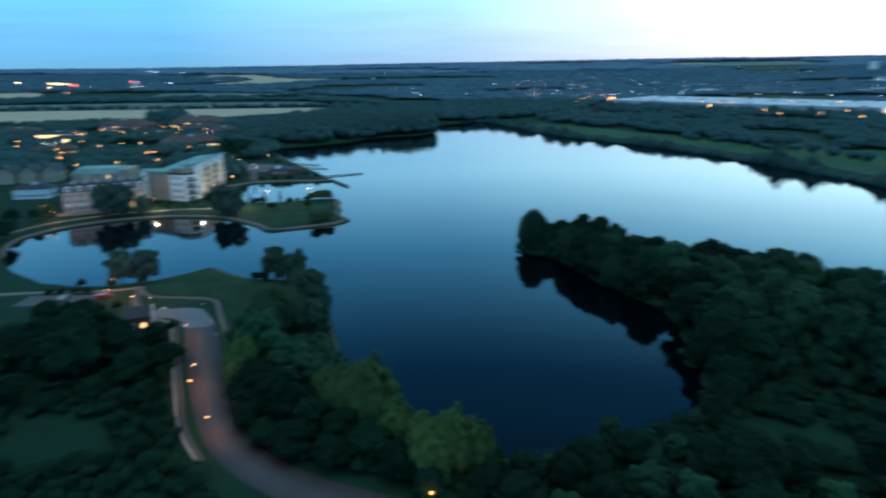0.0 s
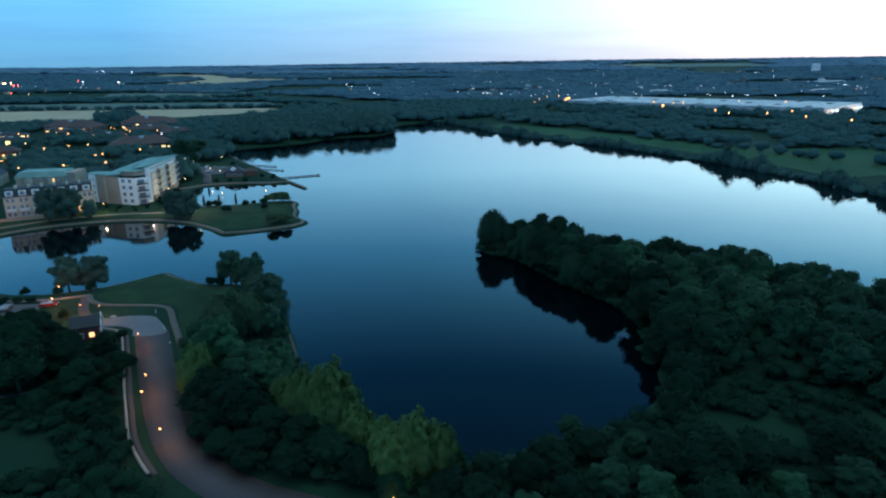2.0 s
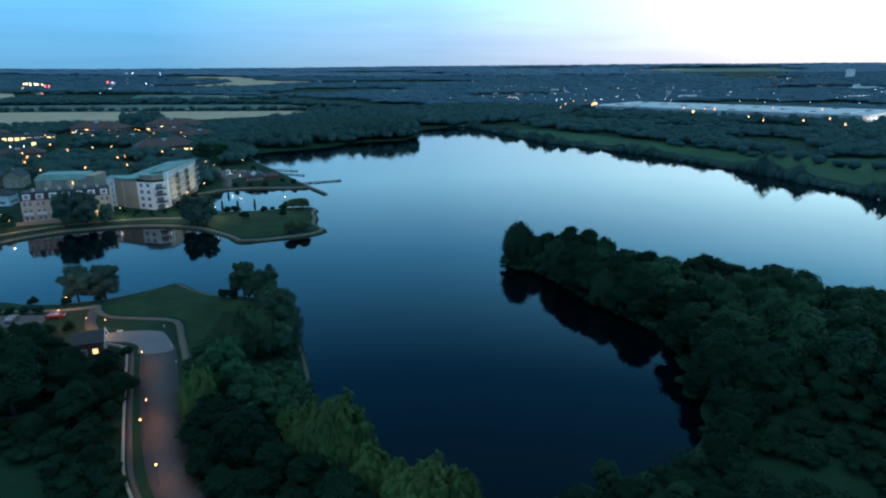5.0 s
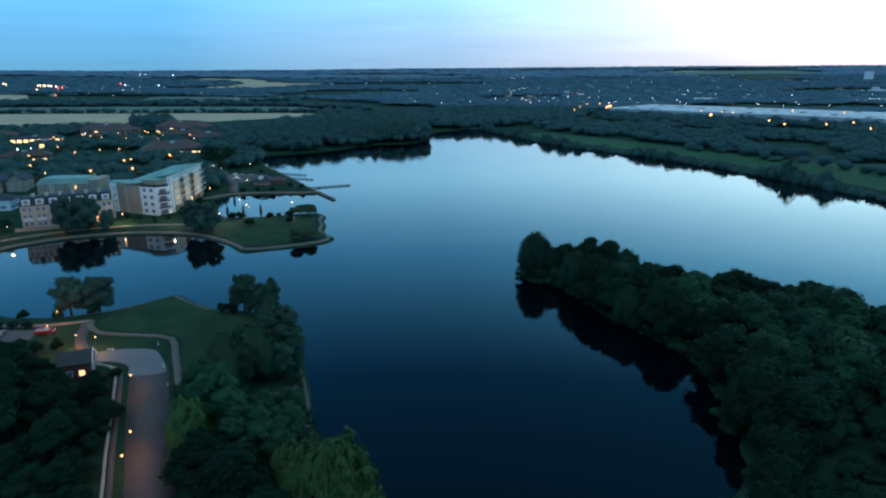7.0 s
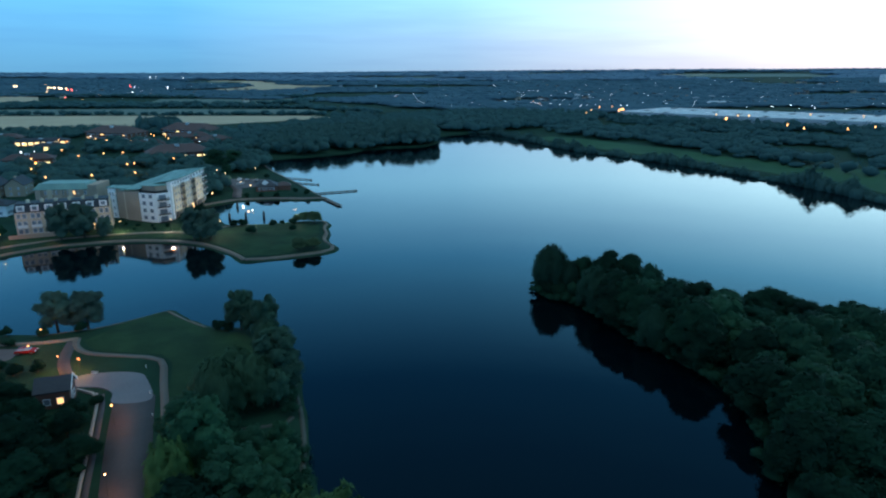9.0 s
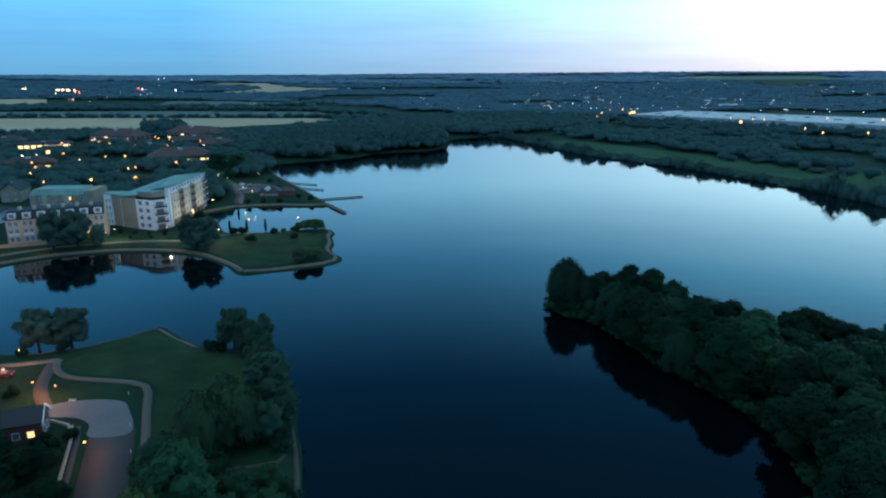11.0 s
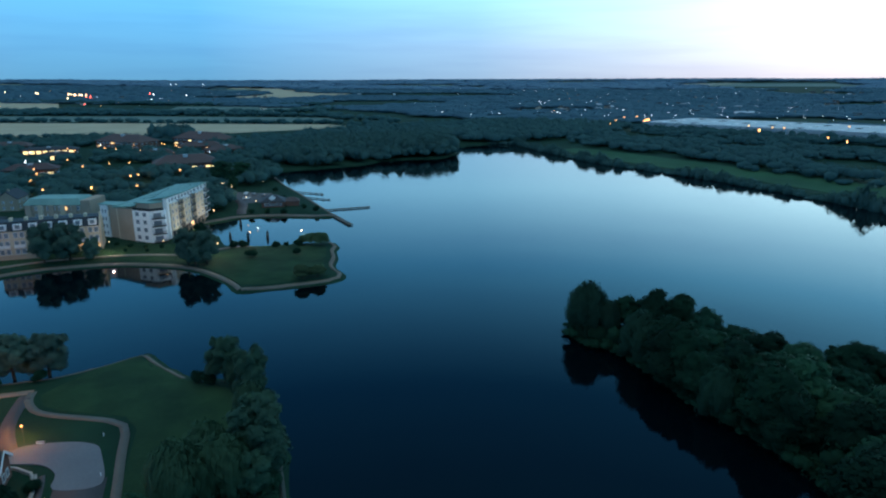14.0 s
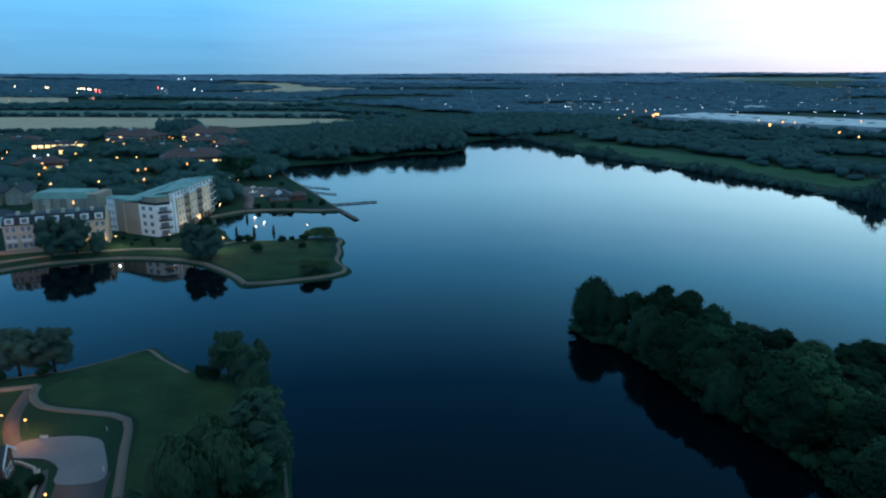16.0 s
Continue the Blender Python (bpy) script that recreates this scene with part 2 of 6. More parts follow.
# ---- the plan of the lake: its shore, anticlockwise, stretch by stretch ----
LAWN_SHORE = [(-137, 190), (-120, 179), (-100.6, 177.3), (-94.4, 179), (-89.6, 181.1), (-82, 187.5), (-76.9, 193.9), (-69.7, 188.8), (-60.9, 182.3), (-49, 181), (-41, 174), (-37.5, 167)]
NEAR_SHORE = [(-34.5, 161.2), (-31.6, 153.6), (-28.8, 144.4), (-25, 132), (-22, 121), (-17.5, 112), (-10, 103), (-4, 97), (3, 92.5), (11, 91), (20, 93), (28.2, 96.6), (36.1, 101), (42.3, 104.6), (46.3, 108.5), (48.6, 113)]
ARM_SHORE = [(51, 122), (54, 134), (55, 147), (52.5, 158), (46, 170), (40, 183), (36.5, 194), (33, 200), (27, 203.5), (24, 209.5), (27, 216.5), (36, 217), (46, 214), (55, 206), (64, 196), (76, 187), (90, 180), (99, 168), (104, 157), (113, 148), (126, 138), (150, 127), (185, 118), (212, 125)]
FAR_RIGHT_SHORE = [(220, 150), (222, 200), (219, 250), (217, 285), (212, 318), (203, 352), (192, 384), (178, 416), (164, 446), (149, 476), (127, 511), (103.5, 541), (84, 581), (62.5, 638), (46, 680), (33.6, 704), (18, 703), (4.2, 691)]
WOOD_SHORE = [(-10, 676), (-18, 652), (-15, 620), (-18, 600), (-28, 579), (-51, 572), (-72, 556), (-82, 538.6), (-103.7, 518), (-125, 504), (-136, 488)]
MOLE_SHORE = [(-120.7, 449.4), (-103.2, 418.5), (-88.1, 392.1), (-77.2, 372), (-65, 347.5)]
LAGOON_SHORE = [(-76, 344.6), (-92, 344.9), (-106.9, 341.5), (-112.4, 335), (-117.7, 329), (-119, 320), (-113, 313), (-105.6, 309), (-101, 301), (-95.8, 293.5), (-86.8, 292.2), (-76.2, 293.6), (-67.4, 297.6), (-59, 300)]
HEAD_SHORE = [(-55, 299.3), (-51.2, 292), (-51.2, 286), (-48.5, 276), (-47.3, 266), (-42, 257), (-42, 251.4), (-45.9, 247.7), (-53.8, 243.8), (-64.7, 239.4), (-71.1, 237)]
PROM_SHORE = [(-77.2, 244.7), (-84.4, 251.3), (-94.2, 258.3), (-105.6, 262), (-121.6, 262.6), (-136.9, 258.3), (-146.7, 252.6), (-155, 244), (-160.5, 232), (-158, 217), (-150, 203)]


def spline(points, step, closed=False):
    """Points every step metres on a smooth line through the given ones."""
    p = [np.array(q, float) for q in points]
    n = len(p)
    out = []
    for i in range(n if closed else n - 1):
        if closed:
            a, b, c, d = p[i - 1], p[i], p[(i + 1) % n], p[(i + 2) % n]
        else:
            a, b, c, d = p[max(i - 1, 0)], p[i], p[i + 1], p[min(i + 2, n - 1)]
        k = max(1, int(np.linalg.norm(c - b) / step))
        for s in np.arange(k) / k:
            out.append(0.5 * (2 * b + (c - a) * s + (2 * a - 5 * b + 4 * c - d) * s**2 + (3 * b - a - 3 * c + d) * s**3))
    if not closed:
        out.append(p[-1])
    return np.array(out)


def thinned(points, gap):
    out = [points[0]]
    for p in points[1:]:
        if np.linalg.norm(p - out[-1]) >= gap:
            out.append(p)
    return np.array(out)


def ragged(points, size, seed):
    """A natural bank: the line pushed in and out a little."""
    out = []
    for x, y in points:
        s = size * (1 if y < 235 or y > 470 or x > 0 else 0.15)
        out.append((x + s * noise.noise((x * 0.21, y * 0.21, seed)), y + s * noise.noise((x * 0.21, y * 0.21, seed + 9))))
    return np.array(out)


SHORE = spline(LAWN_SHORE + NEAR_SHORE + ARM_SHORE + FAR_RIGHT_SHORE + WOOD_SHORE + MOLE_SHORE + LAGOON_SHORE + HEAD_SHORE + PROM_SHORE, 2.6, True)
SHORE = thinned(ragged(SHORE, 1.2, 3.0), 1.2)
NEXT = np.roll(SHORE, -1, 0)


def off_shore(points):
    """Metres from the water's edge: positive on land, negative on the lake."""
    points = np.atleast_2d(np.asarray(points, float))
    out = np.empty(len(points))
    edge = NEXT - SHORE
    long2 = (edge**2).sum(1)
    for k in range(0, len(points), 2000):
        p = points[k : k + 2000, None]
        s = (((p - SHORE) * edge).sum(2) / long2).clip(0, 1)
        near = np.sqrt((((SHORE + s[..., None] * edge) - p) ** 2).sum(2).min(1))
        above = (SHORE[:, 1] > p[..., 1]) != (NEXT[:, 1] > p[..., 1])
        with np.errstate(divide="ignore", invalid="ignore"):
            cross = p[..., 0] < edge[:, 0] * (p[..., 1] - SHORE[:, 1]) / edge[:, 1] + SHORE[:, 0]
        inside = (above & cross).sum(1) % 2 == 1
        out[k : k + 2000] = np.where(inside, -near, near)
    return out


def ease(v, a, b):
    s = np.clip((v - a) / (b - a), 0, 1)
    return s * s * (3 - 2 * s)


def heights(points):
    """The ground's height: a bank along the water, nearly flat land, and low hills on the horizon."""
    points = np.atleast_2d(np.asarray(points, float))
    d = off_shore(points)
    z = np.where(d < 0, np.maximum(d * 0.5, -1.5), 0.9 * ease(d, -0.6, 3.0) + 0.6 * ease(d, 2, 14) + 0.7 * ease(d, 12, 45))
    x, y = points[:, 0], points[:, 1]
    r, a = np.hypot(x, y), np.arctan2(x, y)
    roll = 0.55 * np.sin(3.1 * a + 0.7) + 0.3 * np.sin(8.3 * a + 1.9 + r / 900) + 0.2 * np.sin(19 * a + r / 500) + 0.1 * np.sin(47 * a + r / 300)
    right = ease(a, -0.2, 0.6)
    z += ease(r, 1300, 4300) * (53 + 5 * right) + ease(r, 2600, 4200) * (3.5 * roll) + ease(r, 900, 2200) * 2.5 * np.sin(r / 330 + 2.3 * a)
    z += 5 * np.exp(-(((a + 0.60) / 0.09) ** 2)) * ease(r, 2300, 3300)
    return z


def height(x, y):
    return float(heights([(x, y)])[0])


# ---- mesh helpers ----
def mesh_of(name, verts, faces, mat, smooth=False, normals=None):
    me = bpy.data.meshes.new(name)
    verts = np.asarray(verts, np.float32)
    if isinstance(faces, np.ndarray):
        k = faces.shape[1]
        me.vertices.add(len(verts))
        me.vertices.foreach_set("co", verts.ravel())
        me.loops.add(faces.size)
        me.loops.foreach_set("vertex_index", faces.astype(np.int32).ravel())
        me.polygons.add(len(faces))
        me.polygons.foreach_set("loop_start", np.arange(0, faces.size, k, dtype=np.int32))
        me.update(calc_edges=True)
        me.validate()
    else:
        me.from_pydata(verts.tolist(), [], faces)
        me.update()
    for m in mat if isinstance(mat, (list, tuple)) else [mat]:
        me.materials.append(m)
    if smooth:
        me.polygons.foreach_set("use_smooth", np.ones(len(me.polygons), bool))
    if normals is not None:
        own = me.attributes.new("custom_normal", "FLOAT_VECTOR", "POINT")
        own.data.foreach_set("vector", np.asarray(normals, np.float32).ravel())
        me.update()
    return me


def part(name, bm, mat, parent=None, label=""):
    """Links a bmesh as one mesh object, under a thing or a part."""
    me = bpy.data.meshes.new(name)
    bmesh.ops.recalc_face_normals(bm, faces=bm.faces)
    bm.to_mesh(me)
    bm.free()
    me.materials.append(mat)
    ob = new(name, me)
    if parent is not None:
        ob.parent = parent
    if label:
        ob["label"] = label
    return ob


def piece(name, me, parent, m=None, label=""):
    ob = new(name, me)
    ob.parent = parent
    if m is not None:
        ob.matrix_basis = m
    if label:
        ob["label"] = label
    return ob


def add_box(bm, x0, x1, y0, y1, z0, z1, bevel=0.0):
    got = bmesh.ops.create_cube(bm, size=1.0, matrix=Matrix.Translation(((x0 + x1) / 2, (y0 + y1) / 2, (z0 + z1) / 2)) @ Matrix.Diagonal((x1 - x0, y1 - y0, z1 - z0, 1)))
    if bevel:
        edges = list({e for v in got["verts"] for e in v.link_edges})
        bmesh.ops.bevel(bm, geom=edges, offset=bevel, segments=1, affect="EDGES")
    return bm


def box(x0, x1, y0, y1, z0, z1, bevel=0.0):
    return add_box(bmesh.new(), x0, x1, y0, y1, z0, z1, bevel)


def add_rod(bm, a, b, r0, r1, sides=8):
    a, b = Vector(a), Vector(b)
    way = b - a
    bmesh.ops.create_cone(bm, cap_ends=True, segments=sides, radius1=r0, radius2=r1, depth=way.length, matrix=Matrix.Translation((a + b) / 2) @ way.to_track_quat("Z", "Y").to_matrix().to_4x4())
    return bm


def prism(points, z0, z1):
    """A solid between two heights; either height may be a list, one for each corner."""
    bm = bmesh.new()
    n = len(points)
    lo = z0 if isinstance(z0, (list, tuple)) else [z0] * n
    hi = z1 if isinstance(z1, (list, tuple)) else [z1] * n
    a = [bm.verts.new((x, y, z)) for (x, y), z in zip(points, lo)]
    b = [bm.verts.new((x, y, z)) for (x, y), z in zip(points, hi)]
    bm.faces.new(a[::-1]), bm.faces.new(b)
    for i in range(n):
        bm.faces.new((a[i], a[(i + 1) % n], b[(i + 1) % n], b[i]))
    return bm


def empty(name, x, y, z=None, turn=0.0):
    ob = new(name)
    ob.matrix_basis = pose(x, y, height(x, y) if z is None else z, 0, 0, turn)
    return ob


def ribbon(name, points, left, right, lift, mat, thick=0.25, step=2.0, smooth=True):
    """A strip of paving along a line, laid on the ground, with edges that go down into it."""
    line = spline(points, step) if smooth else np.array(points, float)
    way = np.gradient(line, axis=0)
    way /= np.linalg.norm(way, axis=1)[:, None]
    side = np.c_[-way[:, 1], way[:, 0]]
    a, b = line + side * left, line - side * right
    za, zb = heights(a) + lift, heights(b) + lift
    n = len(line)
    verts = np.concatenate([np.c_[a, za], np.c_[b, zb], np.c_[a, za - thick], np.c_[b, zb - thick]])
    i = np.arange(n - 1)
    faces = np.concatenate([np.c_[i, i + n, i + n + 1, i + 1], np.c_[i, i + 1, i + 1 + 2 * n, i + 2 * n], np.c_[i + n, i + 3 * n, i + 3 * n + 1, i + n + 1]])
    return new(name, mesh_of(name, verts, faces, mat))


def patch(name, corners, lift, mat, step=6.0, thick=0.3):
    """A flat area inside an outline, laid on the ground."""
    edge = np.array(corners, float)
    dense = np.concatenate([edge[i] + (edge[(i + 1) % len(edge)] - edge[i]) * np.linspace(0, 1, max(2, int(np.linalg.norm(edge[(i + 1) % len(edge)] - edge[i]) / step)), endpoint=False)[:, None] for i in range(len(edge))])
    lo, hi = edge.min(0), edge.max(0)
    gx, gy = np.meshgrid(np.arange(lo[0], hi[0], step), np.arange(lo[1], hi[1], step))
    grid = np.c_[gx.ravel(), gy.ravel()]
    nxt = np.roll(edge, -1, 0)
    above = (edge[:, 1] > grid[:, None, 1]) != (nxt[:, 1] > grid[:, None, 1])
    with np.errstate(divide="ignore", invalid="ignore"):
        cross = grid[:, None, 0] < (nxt - edge)[:, 0] * (grid[:, None, 1] - edge[:, 1]) / (nxt - edge)[:, 1] + edge[:, 0]
    grid = grid[(above & cross).sum(1) % 2 == 1]
    k = len(dense)
    pts = [Vector(p) for p in np.concatenate([dense, grid])]
    v, _, f, *_ = delaunay(pts, [(i, (i + 1) % k) for i in range(k)], [], 1, 1e-4)
    flat = np.array([tuple(p) for p in v])
    top = np.c_[flat, heights(flat) + lift]
    n = len(top)
    verts = np.concatenate([top, top - [0, 0, thick]])
    faces = [list(q) for q in f] + [[i, i + n, (i + 1) % k + n, (i + 1) % k] for i in range(k)]
    return new(name, mesh_of(name, verts, faces, mat))


from mathutils.geometry import delaunay_2d_cdt as delaunay


# ---- the ground, one sheet from the lake bed to the horizon ----
def build_ground():
    turn = NEXT - np.roll(SHORE, 1, 0)
    turn /= np.linalg.norm(turn, axis=1)[:, None]
    out = np.c_[turn[:, 1], -turn[:, 0]]
    pts = [SHORE]
    for d in (-2.5, 1.4, 3.2, 7.0, 13.0):
        band = SHORE + out * d
        pts.append(band[np.abs(off_shore(band) - d) < 0.3 * abs(d)])
    gx, gy = np.meshgrid(np.arange(-330, 331, 6.0), np.arange(-60, 761, 6.0))
    grid = np.c_[gx.ravel(), gy.ravel()]
    d = off_shore(grid)
    pts.append(grid[(d > 16) | (d < -4)])
    rings = []
    for r in np.geomspace(840, 4980, 26):
        a = np.linspace(0, 2 * math.pi, 220, endpoint=False) + r
        rings.append(np.c_[r * np.sin(a), r * np.cos(a)])
    for x in np.arange(-780, 781, 40.0):
        for y in np.arange(-780, 1000, 40.0):
            if (abs(x) > 335 or y < -65 or y > 765) and math.hypot(x, y) < 820:
                rings.append(np.array([(x, y)]))
    pts = np.concatenate(pts + rings)
    k = len(SHORE)
    v, _, f, *_ = delaunay([Vector(p) for p in pts], [(i, (i + 1) % k) for i in range(k)], [], 0, 1e-3)
    flat = np.array([tuple(p) for p in v])
    tris = np.array([t for t in f if len(t) == 3])
    ob = new("ground", mesh_of("ground", np.c_[flat, heights(flat)], tris, GRASS, True))
    tagged(ob, "dark rough grass land round a lake at dusk", "ground", kind="structure")


build_ground()
lake = new("water", mesh_of("water", [(-190, 60, 0), (250, 60, 0), (250, 730, 0), (-190, 730, 0)], [(0, 1, 2, 3)], WATER))
tagged(lake, "still dark blue lake water reflecting the dusk sky", "lake", kind="structure")

# ---- paving and paths ----
tagged(ribbon("road", [(-60.6, 143), (-54.6, 129), (-48.2, 115), (-42.6, 103.5), (-37.6, 95), (-31.5, 88), (-22, 81.5), (-8, 76), (8, 72)], 3.6, 3.6, 0.10, BRICKROAD), "pinkish brown block-paved lane lit by street lamps", "road", kind="structure")
tagged(patch("plaza", spline([(-75.5, 146.8), (-76.6, 151.4), (-69.8, 153.6), (-64.6, 153.2), (-61.7, 150.4), (-57.3, 142.6), (-63.5, 140.6), (-65.6, 144.4), (-69.5, 146.6)], 1.2, True), 0.13, PALEPAVE, 2.0), "pale paved turning place at the end of the lane", "paving", kind="structure")
tagged(ribbon("footpath", [(-88.5, 172), (-86.6, 168), (-83, 164.4), (-78, 162.6), (-66.6, 161.3), (-63.2, 159.8), (-61.2, 156.8), (-58.2, 150), (-54.4, 142), (-51, 134.5)], 0.75, 0.75, 0.11, FOOTPATH), "narrow gravel footpath curving round a lawn", "path", kind="structure")
tagged(ribbon("footpath", [(-140, 163), (-118, 167.5), (-100.9, 168.9), (-94.6, 170), (-88.5, 172)], 1.1, 1.1, 0.10, TANPATH), "tan path along the bay shore", "path", kind="structure")
tagged(ribbon("footpath", [(-88.5, 170), (-84.5, 160), (-80.5, 154), (-76.5, 149.5)], 1.2, 1.2, 0.10, BRICKROAD), "pinkish paved path from the plaza to the bay", "path", kind="structure")
tagged(ribbon("footpath", [(-22.8, 117), (-25.6, 131), (-28.6, 141.2), (-31.8, 150), (-34.6, 158.3), (-38, 167)], 0.45, 0.45, 0.09, TRODDEN), "narrow earth path along the wooded bank", "path", kind="structure")
tagged(patch("lawn", [(-86, 170.5), (-83, 183.2), (-77, 190.2), (-70, 186), (-60.5, 179.5), (-50, 176), (-45, 168), (-42, 152), (-48, 140), (-52.5, 139), (-56.5, 149), (-60, 158.5), (-64.5, 163), (-78, 164.3), (-82.5, 166.4)], 0.05, LAWN, 3.0), "mown green lawn on a low headland", "lawn", kind="structure")
tagged(ribbon("shore_edge", [(-100.6, 175.6), (-94.4, 177.4), (-89.4, 179.4), (-81.8, 185.4), (-76.9, 191.6), (-70.2, 186.8), (-61.4, 180.4)], 0.45, 0.6, 0.12, EDGING), "tan stone edge where a lawn meets the water", "edging", kind="structure")
tagged(patch("car_park", [(-116, 157), (-99, 157.4), (-96.4, 160), (-97, 165.6), (-116, 165.2)], 0.06, TARMAC, 3.0), "small tarmac car park behind bushes", "car park", kind="structure")
tagged(ribbon("footpath", [(-104, 114), (-90, 114.6), (-77, 113.6), (-71, 115.7), (-66, 117)], 1.0, 1.0, 0.1, FOOTPATH), "pale track through a dark wood", "path", kind="structure")
tagged(ribbon("footpath", [(-29.4, 138.4), (-29.8, 136.2), (-33, 134.6), (-37, 133.2), (-43, 131.4)], 0.45, 0.45, 0.09, TRODDEN), "narrow earth path between willows", "path", kind="structure")
# the promenade: a stone edge at the water, a grass slope, an upper path
tagged(ribbon("shore_edge", [(-153, 206), (-160, 217.5), (-162.6, 232), (-156.8, 245.2), (-147.8, 254.6), (-137.5, 260.4), (-121.8, 264.7), (-105.2, 264.1), (-93.2, 260.2), (-83, 252.8), (-75.8, 246.2), (-70.6, 239.6)], 0.2, 1.2, 0.2, EDGING, 0.9), "long curved stone edge of a lakeside promenade", "edging", kind="structure")
tagged(ribbon("shore_edge", [(-70.6, 239.6), (-64.9, 241.2), (-54.2, 245.6), (-46.6, 249.6), (-44, 252.6), (-44.4, 256.5), (-49.4, 266), (-50.6, 276), (-53.4, 286), (-53.4, 291.5), (-56.8, 297.4)], 0.3, 1.0, 0.2, EDGING, 0.9), "stone edge round a grassy headland", "edging", kind="structure")
tagged(ribbon("footpath", [(-170, 236), (-164, 249), (-151.3, 261.5), (-137.9, 268.5), (-120.5, 273.4), (-104.5, 274), (-98, 276), (-94.5, 283), (-90, 288), (-84, 290), (-76, 291.2)], 1.0, 1.0, 0.12, TANPATH), "tan promenade path below apartment blocks", "path", kind="structure")
tagged(patch("lawn", [(-91, 261.5), (-82, 254), (-72, 243), (-64, 244), (-54, 248.5), (-47.5, 253), (-51.5, 264), (-53, 276), (-56, 290), (-61, 296.5), (-68, 294.5), (-77, 290.5), (-88, 289), (-92, 275)], 0.06, LAWN, 3.0), "grass headland of the promenade", "lawn", kind="structure")
tagged(ribbon("shore_edge", [(-66.5, 348.4), (-76, 346.8), (-92.2, 347.2), (-108, 343.6), (-114.4, 337), (-120, 330.4), (-124, 322)], 1.2, 1.2, 0.16, EDGING, 0.8), "curved pale path round an inlet", "edging", kind="structure")
tagged(ribbon("footpath", [(-67, 352), (-78.8, 372.8), (-90, 393), (-105, 419.5), (-122.5, 450.5), (-136, 478)], 1.1, 1.1, 0.14, EDGING), "path along a straight mole", "path", kind="structure")
tagged(patch("car_park", [(-132, 401), (-112, 402), (-104, 377), (-116, 369), (-124, 380)], 0.06, TARMAC, 4.0), "small lakeside car park", "car park", kind="structure")
tagged(ribbon("road", [(-150, 430), (-139, 402), (-127, 385), (-116, 368), (-111, 352), (-109, 347)], 2.2, 2.2, 0.12, BRICKROAD), "pinkish lane to a boathouse", "road", kind="structure")

tagged(patch("lawn", [(-168, 250.5), (-151, 259.5), (-138.4, 264.4), (-121.6, 268.2), (-104.4, 267.4), (-93.4, 263.6), (-92.4, 272), (-97, 281), (-106, 288), (-118, 288.6), (-128, 287), (-138, 278.4), (-152, 271.6), (-168, 264.4)], 0.05, LAWN, 3.0), "mown grass slope between promenade and apartments", "lawn", kind="structure")

# ---- fields and meadows beyond ----
FIELDS = [
    ("pale straw-coloured stubble field between hedges", STUBBLE, [(-860, 735), (-437, 742), (-322, 772), (-160, 905), (-200, 954), (-490, 964), (-1050, 950)]),
    ("narrow straw-coloured field strip", STUBBLE, [(-560, 655), (-472, 660), (-399, 684), (-419, 716), (-504, 704), (-600, 702)]),
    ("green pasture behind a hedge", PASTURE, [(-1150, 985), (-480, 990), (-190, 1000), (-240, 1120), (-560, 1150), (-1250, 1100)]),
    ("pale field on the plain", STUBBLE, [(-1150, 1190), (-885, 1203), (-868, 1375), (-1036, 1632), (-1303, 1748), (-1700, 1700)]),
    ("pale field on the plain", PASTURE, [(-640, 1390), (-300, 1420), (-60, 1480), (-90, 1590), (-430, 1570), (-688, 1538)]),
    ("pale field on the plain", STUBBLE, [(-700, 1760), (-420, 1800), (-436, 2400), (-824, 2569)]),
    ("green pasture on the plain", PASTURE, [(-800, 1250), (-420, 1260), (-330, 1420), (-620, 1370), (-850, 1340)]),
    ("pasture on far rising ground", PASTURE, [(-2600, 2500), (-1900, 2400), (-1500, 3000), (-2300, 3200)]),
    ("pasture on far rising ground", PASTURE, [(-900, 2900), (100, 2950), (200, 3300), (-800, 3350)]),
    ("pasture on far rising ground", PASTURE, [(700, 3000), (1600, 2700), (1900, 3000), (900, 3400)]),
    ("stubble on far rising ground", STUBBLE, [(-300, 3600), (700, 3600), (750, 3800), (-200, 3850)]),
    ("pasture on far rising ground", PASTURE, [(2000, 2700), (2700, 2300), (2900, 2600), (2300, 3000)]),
]
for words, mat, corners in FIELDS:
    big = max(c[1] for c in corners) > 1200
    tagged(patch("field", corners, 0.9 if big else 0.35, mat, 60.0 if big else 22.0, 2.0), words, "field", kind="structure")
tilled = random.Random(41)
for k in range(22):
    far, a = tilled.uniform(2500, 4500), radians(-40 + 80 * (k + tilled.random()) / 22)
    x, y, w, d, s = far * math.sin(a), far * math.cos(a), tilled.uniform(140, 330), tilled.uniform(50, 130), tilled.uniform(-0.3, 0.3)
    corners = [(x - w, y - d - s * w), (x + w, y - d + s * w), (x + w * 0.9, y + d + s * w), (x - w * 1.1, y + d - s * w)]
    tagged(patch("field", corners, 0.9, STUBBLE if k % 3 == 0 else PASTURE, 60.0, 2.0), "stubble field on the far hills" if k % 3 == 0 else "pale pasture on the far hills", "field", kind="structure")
tagged(patch("meadow", [(225, 320), (217, 360), (205, 395), (190, 430), (172, 466), (150, 500), (120, 545), (98, 585), (76, 640), (92, 650), (118, 625), (172, 545), (198, 492), (228, 447), (262, 428), (330, 430), (350, 380), (300, 330)], 0.12, MEADOW, 8.0), "green meadow strip along the lake shore", "meadow", kind="structure")

